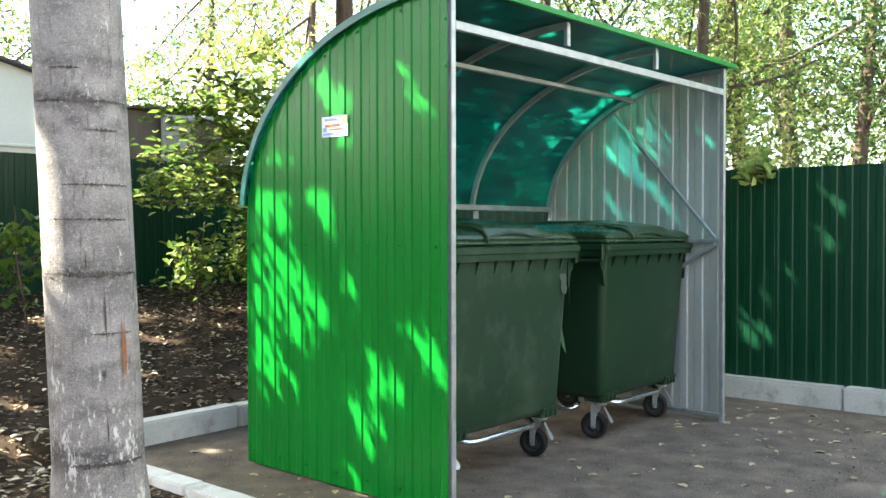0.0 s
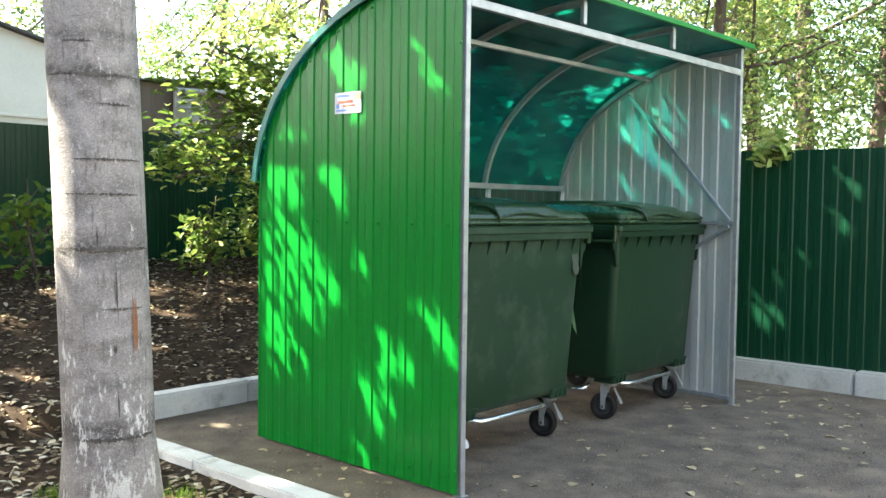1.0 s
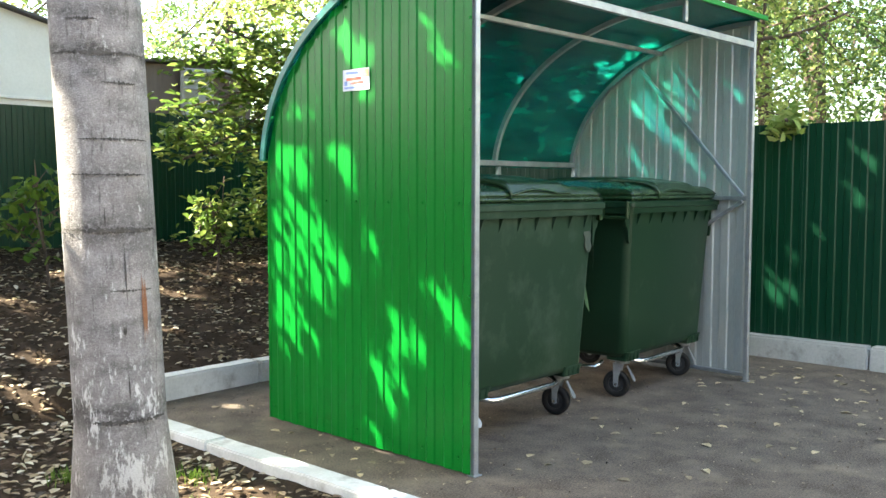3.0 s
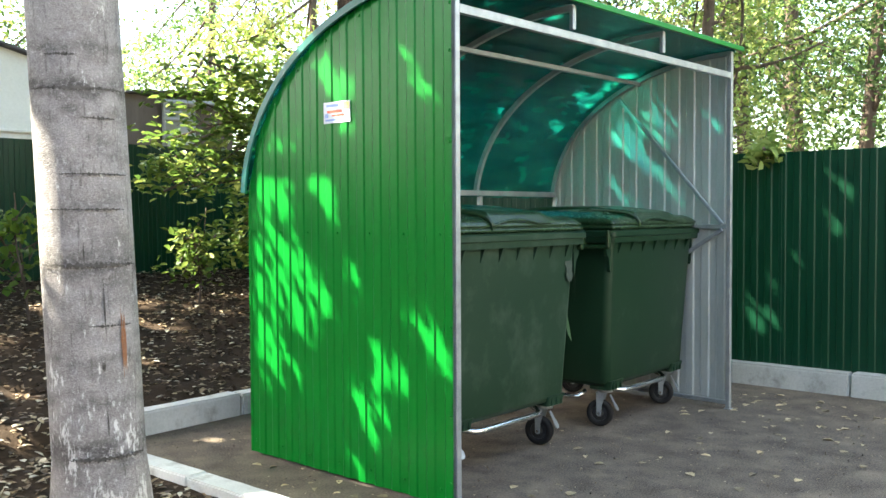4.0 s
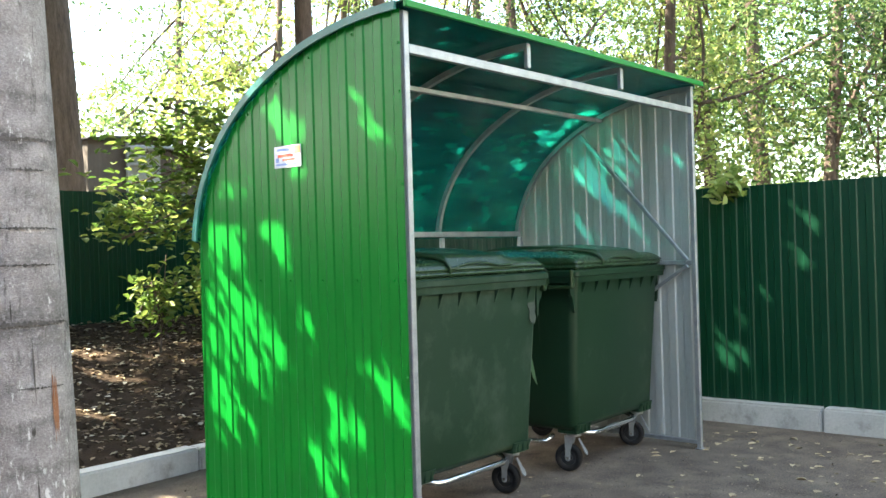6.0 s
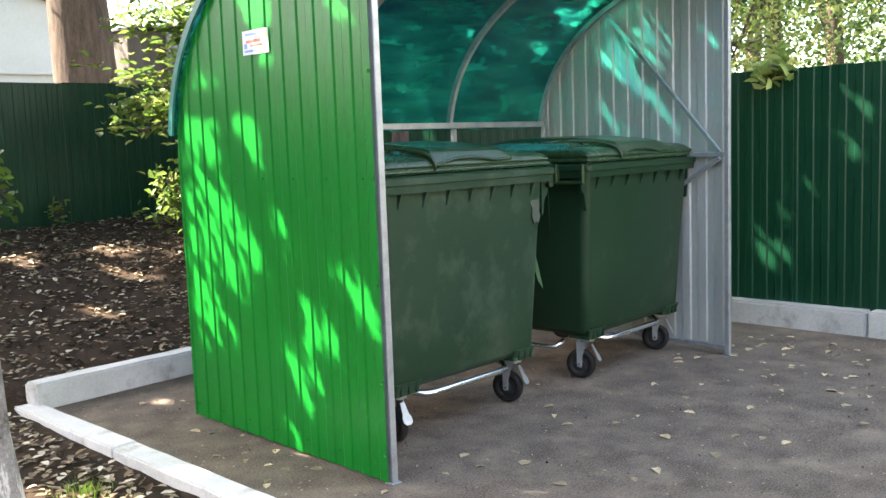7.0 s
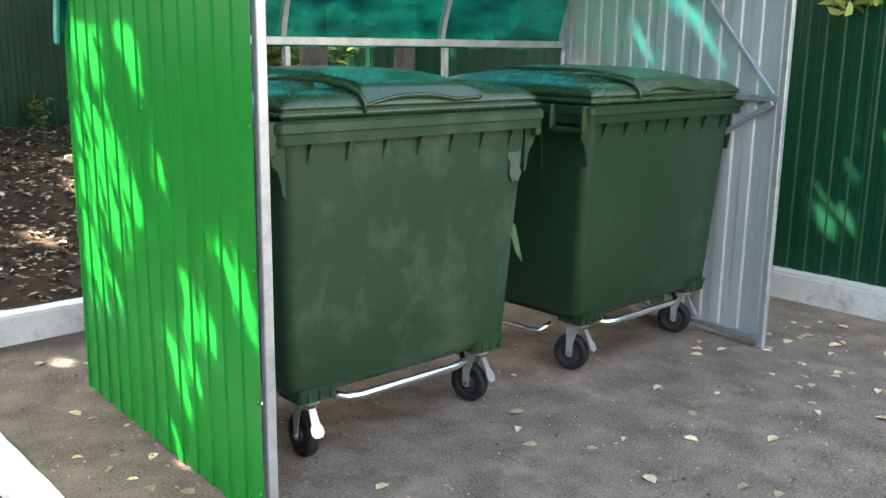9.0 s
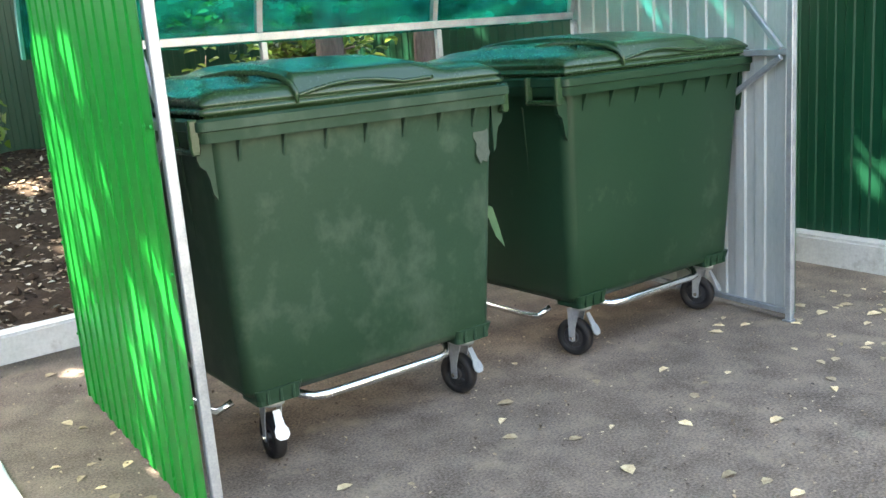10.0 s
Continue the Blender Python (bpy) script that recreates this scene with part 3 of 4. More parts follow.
def smooth_step(a, b, x):
    t = min(max((x - a) / (b - a), 0), 1)
    return t * t * (3 - 2 * t)


def lid_height(x, y):
    """Top of the lid over its rim: a domed shell with a raised middle field."""
    e = min(x, RIM_W - x) / 0.10
    f, g = y / 0.09, (RIM_D - y) / 0.12
    round_x, round_y = math.sqrt(1 - (1 - min(e, 1)) ** 2), math.sqrt(1 - (1 - min(f, 1)) ** 2) * math.sqrt(1 - (1 - min(max(g, 0), 1)) ** 2)
    dome = 0.045 * round_x * round_y + 0.035 * math.sin(math.pi * min(max(x / RIM_W, 0), 1)) * smooth_step(0, 0.4, y) * smooth_step(0, 0.35, RIM_D - y)
    field = smooth_step(0.350, 0.372, x) * (1 - smooth_step(0.86, 1.06, x)) * smooth_step(0.005, 0.03, y) * smooth_step(0, 0.15, RIM_D - y)
    pad = 0.016 * smooth_step(0.08, 0.12, x) * (1 - smooth_step(0.325, 0.345, x)) * smooth_step(0.16, 0.22, y) * smooth_step(0.05, 0.2, RIM_D - y)
    return 0.018 + dome + 0.030 * field + pad


def caster(parent, at, yaw, braked=True):
    """A swivel caster: wheel on a fork, with a foot brake."""
    c = part("caster", lathe([(0.001, -0.012), (0.045, -0.012), (0.045, 0.004), (0.030, 0.010), (0.001, 0.010)], 16, m=pose(0, 0, 0.229, 0, -90, 0)),
             STEEL, parent, "zinc swivel caster", True)
    c.matrix_basis = pose(*at, 0, 0, yaw)
    off = 0.035                                                    # trail behind the pivot
    fork = bmesh.new()
    for s in (-1, 1):
        plate([(-0.045, 0.135), (0.018, 0.135), (0.015, 0.045), (0.015, -0.012), (0.006, -0.018), (-0.006, -0.018), (-0.015, -0.012), (-0.017, 0.045)], 0.004,
              Matrix.Translation((s * 0.032, off, 0.085)) @ pose(0, 0, 0, 90, 0, 90), fork)
    box((0.070, 0.064, 0.006), (0, off * 0.4, 0.219), 0.002, fork)
    part("fork", fork, STEEL, c)
    m = Matrix.Translation((0, off, 0.085)) @ Matrix.Diagonal((1, 0.85, 0.85, 1))
    wheel = part("wheel", lathe([(0.058, -0.022), (0.092, -0.023), (0.0985, -0.014), (0.1, 0), (0.0985, 0.014), (0.092, 0.023), (0.058, 0.022)], 28, m=m), RUBBER, c,
                 "black rubber wheel", True)
    hub = lathe([(0.012, -0.024), (0.026, -0.024), (0.03, -0.014), (0.056, -0.012), (0.060, -0.02), (0.060, 0.02), (0.056, 0.012), (0.03, 0.014), (0.026, 0.024), (0.012, 0.024)],
                24, m=m)
    for k in range(5):
        a = 2 * math.pi * k / 5
        box((0.030, 0.042, 0.009), m @ Vector((0, 0.047 * math.cos(a), 0.047 * math.sin(a))), 0.002, hub, pose(0, 0, 0, math.degrees(a), 0, 0))
    part("hub", hub, HUB, wheel)
    part("axle_bolt", tube([m @ Vector((-0.043, 0, 0)), m @ Vector((0.043, 0, 0))], 0.009, 8), CHROME, c)
    if braked:
        ped = plate([(-0.014, 0.0), (0.014, 0.0), (0.017, -0.055), (0.026, -0.07), (0.027, -0.092), (0.014, -0.106), (-0.014, -0.106), (-0.027, -0.092), (-0.026, -0.07), (-0.017, -0.055)],
                    0.005, Matrix.Translation((0, -0.030, 0.200)) @ pose(0, 0, 0, 62, 0, 0))
        part("brake_pedal", ped, STEEL, c, "bright metal foot brake")


def make_bin(at, yaw, wide, casters, label, group, scuffed, plastic):
    """A four-wheeled waste container; its own origin is the ground under the front corner of the rim."""
    b = tagged(empty("waste_container", at, yaw), label, "waste container", group)
    b.scale = (wide, 1.0, 1.0)
    # tapered body with rounded corners and a moulded foot
    levels = [(0.275, 0.150, 0.140, 0.045), (0.266, 0.120, 0.108, 0.06), (0.30, 0.094, 0.090, 0.055), (0.55, 0.082, 0.078, 0.05), (0.85, 0.066, 0.060, 0.05), (1.10, 0.052, 0.044, 0.05), (1.16, 0.048, 0.040, 0.05)]
    body = loft([ring(ix, RIM_W - ix, iy, RIM_D - iy * 0.9, r, z, 6) for z, ix, iy, r in levels], cap=(True, False))
    body_ob = part("body", body, plastic, b, "dark green plastic tub, chalky scuffs", True)
    # rim: two stepped bands round the mouth
    rim = loft([ring(0.042, RIM_W - 0.042, 0.036, RIM_D - 0.03, 0.05, 1.150, 6), ring(0.012, RIM_W - 0.012, 0.008, RIM_D - 0.008, 0.03, 1.152, 6),
                ring(0.008, RIM_W - 0.008, 0.004, RIM_D - 0.004, 0.03, 1.186, 6), ring(0.0, RIM_W, -0.006, RIM_D, 0.03, 1.190, 6),
                ring(0.0, RIM_W, -0.006, RIM_D, 0.03, 1.218, 6), ring(0.016, RIM_W - 0.016, 0.012, RIM_D - 0.016, 0.03, 1.226, 6),
                ring(0.05, RIM_W - 0.05, 0.05, RIM_D - 0.05, 0.03, 1.220, 6)], cap=(False, False))
    part("rim", rim, plastic, b)
    # small wedge ribs under the rim
    wedge = plate([(0, 0), (0.034, 0), (0.004, -0.075), (0, -0.075)], 0.011, pose(0, 0, 0, 90, 0, -90))
    bmesh.ops.recalc_face_normals(wedge, faces=wedge.faces)
    wme = bpy.data.meshes.new("rib")
    wedge.to_mesh(wme), wedge.free()
    wme.materials.append(plastic)
    for k in range(7):
        r = new("rib", wme)
        r.parent, r.location = body_ob, (0.150 + 0.164 * k, 0.050, 1.152)
    # curved corner webs beside the front corners, and moulded grip loops on the flanks
    for s, x in ((-1, 0.062), (1, RIM_W - 0.062)):
        outline = [(0, 0.0), (0.055 * s, 0.0), (0.056 * s, -0.045), (0.048 * s, -0.07), (0.030 * s, -0.085), (0.020 * s, -0.115), (0.013 * s, -0.16), (0, -0.18)]
        part("corner_web", plate(outline if s > 0 else outline[::-1], 0.020, Matrix.Translation((x, 0.060, 1.152)) @ pose(0, 0, 0, 90, 0, 0)), plastic, b)
        xs = -0.004 if s < 0 else RIM_W - 0.012
        loop = bar((xs, 0.03, 1.228), (xs, 0.03, 1.125), 0.035, 0.022, 0.005)
        bar((xs, 0.20, 1.228), (xs, 0.20, 1.125), 0.035, 0.022, 0.005, loop)
        bar((xs, 0.02, 1.128), (xs, 0.21, 1.128), 0.030, 0.020, 0.005, loop)
        part("grip", loop, BIN_LID, b)
        part("trunnion", tube([(xs - s * 0.03, 0.53, 1.13), (xs + s * 0.012, 0.53, 1.13)], 0.022, 14), plastic, b, "", False)
        rail = [(xs - s * 0.10, 0.24, 0.235), (xs - s * 0.045, 0.26, 0.205), (xs - s * 0.035, 0.34, 0.200), (xs - s * 0.035, 0.66, 0.200), (xs - s * 0.045, 0.74, 0.205), (xs - s * 0.10, 0.78, 0.235)]
        part("side_rail", tube(rail, 0.013, 10), CHROME, b, "bright steel tube", True)
        xa, xb = (0.108, 0.050) if s < 0 else (RIM_W - 0.108, RIM_W - 0.050)
        part("seam", bar((xa, 0.30, 0.32), (xb, 0.30, 1.10), 0.008, 0.010, 0.002), plastic, body_ob)
    # lid: domed shell with a skirt, and its front lip
    nx, ny = 60, 34
    xs = [0.004 + (RIM_W - 0.008) * i / nx for i in range(nx + 1)]
    xs = sorted(set(xs + [0.350, 0.356, 0.362, 0.368, 0.374, 0.325, 0.335, 0.345]))
    ys = [-0.004 + 0.012 * k for k in range(8)] + [0.10 + (RIM_D - 0.104) * k / (ny - 8) for k in range(ny - 7)]
    kx, ky = (RIM_W - 0.05) / RIM_W, (RIM_D - 0.05) / RIM_D
    verts = [(0.025 + x * kx, 0.022 + y * ky, 1.250 + lid_height(x, max(y, 0.0))) for y in ys for x in xs]
    w, h = len(xs), len(ys)
    faces = [(j * w + i, j * w + i + 1, (j + 1) * w + i + 1, (j + 1) * w + i) for j in range(h - 1) for i in range(w - 1)]
    border = [i for i in range(w)] + [j * w + w - 1 for j in range(1, h)] + [(h - 1) * w + i for i in range(w - 2, -1, -1)] + [j * w for j in range(h - 2, 0, -1)]
    last = border
    for z, grow in ((1.262, 0.0), (1.258, -0.010), (1.254, -0.010), (1.251, 0.006), (1.236, 0.008), (1.233, -0.012), (1.222, -0.014)):
        o = len(verts)
        for k in border:
            x, y, _ = verts[k]
            gx = grow * (1 if x > RIM_W / 2 else -1) * (abs(x - RIM_W / 2) > RIM_W / 2 - 0.035)
            gy = grow * (1 if y > RIM_D / 2 else -1) * (abs(y - RIM_D / 2) > RIM_D / 2 - 0.035)
            verts.append((x + gx, y + gy, z))
        faces += [(last[k], o + k, o + (k + 1) % len(border), last[(k + 1) % len(border)]) for k in range(len(border))]
        last = list(range(o, len(verts)))
    lid = mesh_ob("lid", verts, faces, BIN_LID, b, smooth=True)
    tagged(lid, "glossy dark green domed lid, closed")
    lip = [(0.372 + 0.0094 * k, 0.014, 1.266 + 0.030 * math.sin(math.pi * min(k / 46, 1)) ** 1.0 * (1 if k < 46 else 0) + 0.014 * smooth_step(20, 60, k)) for k in range(0, 62, 2)]
    part("lid_lip", tube([(x, y, z) for x, y, z in lip], 0.007, 8), BIN_LID, lid, "", True)
    grip = [(0.366, 0.010, 1.244), (0.366, 0.010, 1.276), (0.360, 0.03, 1.305), (0.345, 0.08, 1.328), (0.315, 0.17, 1.344), (0.26, 0.28, 1.350), (0.18, 0.34, 1.340)]
    part("lid_ridge", tube(grip, [0.007, 0.009, 0.010, 0.011, 0.011, 0.010, 0.006], 8), BIN_LID, lid, "", True)
    for x in (0.22, 0.62, 1.12):
        part("hinge", box((0.09, 0.08, 0.05), (x, RIM_D + 0.03, 1.24), 0.012, segments=2), BIN_LID, b)
    part("rear_handle", tube([(0.14, RIM_D, 1.235), (0.14, RIM_D + 0.09, 1.262), (0.22, RIM_D + 0.11, 1.268), (1.12, RIM_D + 0.11, 1.268), (1.20, RIM_D + 0.09, 1.262), (1.20, RIM_D, 1.235)], 0.014, 8),
         BIN_LID, b, "", True)
    # corner feet, foot bar and casters
    for x, y in ((0.215, 0.165), (RIM_W - 0.195, 0.165), (0.20, RIM_D - 0.19), (RIM_W - 0.20, RIM_D - 0.19)):
        foot = loft([ring(x - 0.085, x + 0.085, y - 0.075, y + 0.075, 0.02, 0.243, 3), ring(x - 0.085, x + 0.085, y - 0.075, y + 0.075, 0.02, 0.262, 3),
                     ring(x - 0.095, x + 0.095, y - 0.085, y + 0.085, 0.02, 0.30, 3)])
        for k in (-0.05, 0.0, 0.05):
            box((0.012, 0.012, 0.05), (x + k, y - 0.079, 0.272), 0.002, foot)
        part("corner_foot", foot, plastic, b)
        part("mounting_plate", box((0.13, 0.115, 0.008), (x, y, 0.2385), 0.002), STEEL, b)
    bar_pts = [(0.30, 0.24, 0.238), (0.325, 0.17, 0.222), (0.365, 0.125, 0.212), (0.42, 0.112, 0.210), (0.92, 0.112, 0.210), (0.98, 0.125, 0.212), (1.02, 0.17, 0.222), (1.045, 0.24, 0.238)]
    part("foot_bar", tube(bar_pts, 0.016, 12), CHROME, b, "bright steel tube", True)
    for (x, y), (turn, braked) in zip(((0.215, 0.165), (RIM_W - 0.195, 0.165), (0.20, RIM_D - 0.19), (RIM_W - 0.20, RIM_D - 0.19)), casters):
        caster(b, (x, y, 0), turn, braked)
    # scuffs and torn edge
    if scuffed:
        tear = [(-0.03, 0.05), (0.0, 0.062), (0.028, 0.05), (0.03, 0.015), (0.022, -0.01), (0.03, -0.03), (0.012, -0.06), (-0.004, -0.05), (-0.014, -0.06), (-0.03, -0.03), (-0.022, 0.0), (-0.035, 0.02)]
        part("worn_patch", plate(tear, 0.003, Matrix.Translation((RIM_W - 0.125, 0.045, 1.015)) @ pose(0, 0, 0, 86, 0, 0) @ Matrix.Diagonal((1.2, 1.25, 1, 1))), surface("chalky_wear", (0.022, 0.036, 0.024), (0.048, 0.064, 0.046), 60, 160, 0.8), body_ob, "chalky worn patch")
        flap = plate([(0, 0), (0.05, -0.02), (0.075, -0.09), (0.105, -0.19), (0.06, -0.14), (0.03, -0.07)], 0.003, Matrix.Translation((RIM_W - 0.085, 0.115, 0.77)) @ pose(0, 0, 0, 90, 0, 0))
        part("torn_label", flap, surface("faded_green_film", (0.03, 0.075, 0.033), (0.055, 0.11, 0.052), 20, 90, 0.4), body_ob, "loose strip of faded green film")
    return b


make_bin((0.163, 0.182, 0), 1.6, 0.950, ((-6, True), (14, True), (20, False), (-40, False)), "dark green wheeled waste container with scuffed front, lid closed", "containers under the shelter", True, BIN)
make_bin((1.640, 0.190, 0), 2.9, 0.968, ((16, True), (20, True), (-10, False), (30, False)), "dark green wheeled waste container with cleaner front, lid closed", "containers under the shelter", False, BIN_CLEAN)


# ---------------------------------------------------------------- trees, shrubs and litter
# gaps cut in the crowns to place sun flecks on the shelter: place along, height and radius
HIGH_FLECKS = [(0.89, 2.09, 0.028), (0.83, 2.02, 0.031), (0.78, 1.94, 0.02), (0.7, 1.98, 0.011), (0.7, 1.69, 0.02), (0.69, 1.6, 0.018), (0.71, 1.73, 0.011),
               (1.25, 1.63, 0.024), (1.23, 1.56, 0.017), (1.03, 1.63, 0.026), (0.98, 1.53, 0.029), (0.88, 1.45, 0.026), (0.87, 1.38, 0.017), (1.34, 1.69, 0.009),
               (1.39, 1.59, 0.011), (1.42, 1.46, 0.013), (1.23, 1.14, 0.02), (1.14, 1.1, 0.015), (1.35, 1.26, 0.015), (1.37, 1.38, 0.009), (1.22, 1.34, 0.007),
               (1.3, 1.2, 0.011), (1.43, 1.11, 0.011), (0.29, 2.07, 0.009), (0.17, 1.89, 0.011)]
LOW_FLECKS = [(1.43, 0.75, 0.016), (1.39, 0.68, 0.018), (1.31, 0.6, 0.016), (1.29, 1.04, 0.016), (1.08, 0.97, 0.009), (0.99, 0.95, 0.01), (0.89, 0.94, 0.009),
              (0.86, 0.85, 0.007), (1, 0.86, 0.007), (1.17, 0.55, 0.008), (1.3, 0.5, 0.009), (1.3, 0.93, 0.014), (1.12, 0.79, 0.007), (1.41, 0.61, 0.01),
              (0.5, 0.67, 0.011), (0.45, 0.61, 0.011), (0.44, 0.53, 0.013), (0.49, 0.48, 0.01), (0.6, 0.37, 0.012), (0.57, 0.31, 0.018), (0.53, 0.25, 0.018),
              (0.66, 0.44, 0.01), (0.19, 0.78, 0.016), (0.14, 0.72, 0.016), (0.05, 0.68, 0.022), (0.04, 0.63, 0.02), (0.63, 0.06, 0.009), (0.42, 0.3, 0.009),
              (0.3, 0.53, 0.009), (1.04, 1.05, 0.008), (1.46, 0.97, 0.012)]
SIDE_FLECKS = [(0.62, 2.14), (0.55, 2.02), (0.51, 1.96), (0.43, 1.85), (0.63, 1.93), (0.54, 1.86), (0.72, 1.97), (0.88, 1.90), (0.95, 1.88), (0.83, 1.80), (0.74, 1.71),
               (0.65, 1.66), (0.92, 2.00), (0.98, 1.60), (0.90, 1.49), (0.52, 1.60), (0.47, 1.51), (0.40, 1.42), (0.16, 1.95), (0.09, 1.87), (0.70, 2.03), (0.76, 1.85)]
FENCE_FLECKS = [(0.26, 0.60), (0.27, 0.52), (0.19, 0.49), (0.21, 0.57), (0.31, 0.48), (0.24, 0.54), (0.12, 0.75), (-0.08, 0.94), (-0.17, 0.92), (0.02, 1.48), (-0.18, 1.40), (-0.28, 1.60), (-0.39, 1.47), (-0.35, 1.21)]
GROUND_GAPS = [(0.03, 1.92, 0.0, 0.035), (-0.55, 3.3, 0.2, 0.10), (0.5, 3.6, 0.24, 0.12), (-1.3, 3.0, 0.2, 0.14), (-0.2, 4.4, 0.38, 0.18), (1.1, 4.3, 0.35, 0.16), (-2.0, 3.4, 0.25, 0.2),
               (1.4, 5.2, 0.45, 0.18), (0.6, 5.2, 0.45, 0.14), (-1.9, 1.6, 0.0, 0.35), (-2.1, 0.3, 0.0, 0.3), (-0.95, 0.25, 0.0, 0.42), (-0.85, -0.4, 0.0, 0.42), (-1.2, 0.9, 0.0, 0.2), (-0.9, 2.6, 0.1, 0.10), (-1.0, 1.1, 0.0, 0.08), (-0.50, 0.75, 0.02, 0.05), (-0.50, 0.10, 0.02, 0.05)]
_rng = np.random.default_rng(77)
FLECKS = [(0.0, y, z, 1.3 * r) for y, z, r in HIGH_FLECKS] + [(0.0, y, z, r) for y, z, r in LOW_FLECKS]
FLECKS += [(0.0, 1.46 - 0.22 * abs(_rng.normal()), _rng.uniform(0.45, 1.75), 0.004 + 0.006 * _rng.random()) for _ in range(22)]
WIDE = [(2.87, y, z, 0.012 + 0.012 * _rng.random()) for y, z in SIDE_FLECKS]
WIDE += [(3.89, y, z, 0.026 if z < 0.7 else 0.004) for y, z in FENCE_FLECKS]
WIDE += [(0.95, 0.32, 2.41, 0.012), (1.1, 0.30, 2.41, 0.012), (1.9, 0.33, 2.41, 0.012), (2.0, 4.9, 1.8, 0.30), (2.8, 4.9, 2.35, 0.42), (1.9, 4.9, 0.9, 0.16), (2.3, 4.8, 1.4, 0.14)]
for _ in range(34):
    y = _rng.uniform(0.10, 1.45)
    WIDE.append((_rng.uniform(0.2, 2.7), y, arch_z(y), 0.001 + 0.006 * _rng.random() ** 2))
# small gaps are also scattered round each sun patch wanted on the ground
for x, y, z, r in GROUND_GAPS:
    WIDE += [(x, y + _rng.normal() * 0.8 * r, z, (0.12 + 0.45 * _rng.random()) * r) for _ in range(7)]


def lit_gap(p, gaps, margin):
    """Which of the points p stand in one of the sun's gaps."""
    way = np.array(SUN)
    out = np.zeros(len(p), bool)
    for x, y, z, r in gaps:
        v = p - np.array((x, y, z))
        across_way = v - np.outer(v @ way, way)
        out |= (across_way ** 2).sum(1) < (r + margin) ** 2
    return out


def leaf_mesh(name, pos, size, material, parent, rng, flat=0.0, shape=0.62, kind="", curl=0.16):
    """Folded six-cornered leaves at pos; flat: how much they lie level."""
    n = len(pos)
    d = rng.normal(size=(n, 3))
    d[:, 2] *= 1 - flat
    d /= np.linalg.norm(d, axis=1)[:, None] + 1e-9
    up = rng.normal(size=(n, 3)) * (1 - flat) + np.array((0, 0, 0.6 + 3 * flat))
    side = np.cross(d, up)
    side /= np.linalg.norm(side, axis=1)[:, None] + 1e-9
    nor = np.cross(side, d)
    ln = size[0] + (size[1] - size[0]) * rng.random(n)
    wd = ln * shape * (0.8 + 0.4 * rng.random(n))
    v = np.empty((n, 6, 3))
    for k, (a, b, c) in enumerate(((0, 0, 0), (0.28, 0.46, 1), (0.68, 0.38, 0.8), (1, 0, -0.5), (0.68, -0.38, 0.8), (0.28, -0.46, 1))):
        v[:, k] = pos + d * (ln * (a - 0.4))[:, None] + side * (wd * b)[:, None] + nor * (ln * curl * c)[:, None]
    verts = v.reshape(-1, 3)
    base = np.arange(n)[:, None] * 6
    faces = np.concatenate([base + np.array((0, 1, 2, 3)), base + np.array((0, 3, 4, 5))])
    me = bpy.data.meshes.new(name)
    me.vertices.add(len(verts)), me.loops.add(faces.size), me.polygons.add(len(faces))
    me.vertices.foreach_set("co", verts.ravel())
    me.loops.foreach_set("vertex_index", faces.ravel().astype(np.int32))
    me.polygons.foreach_set("loop_start", np.arange(len(faces), dtype=np.int32) * 4)
    me.update(calc_edges=True)
    me.materials.append(material)
    ob = new(name, me)
    ob.parent = parent
    return tagged(ob, kind=kind)


def limb(rng, a, b, r0, r1, bm, bend=0.12, n=7, sides=7):
    """A bent tapering limb from a to b; returns its points."""
    a, b = Vector(a), Vector(b)
    ln = (b - a).length
    w1 = Vector(rng.normal(size=3)) * bend * ln
    pts = [a.lerp(b, t) + w1 * math.sin(math.pi * t) * 0.5 + Vector((0, 0, -0.10 * ln * math.sin(math.pi * t) * bend * 4)) for t in (k / n for k in range(n + 1))]
    tube(pts, [r0 + (r1 - r0) * k / n for k in range(n + 1)], sides, bm)
    return pts


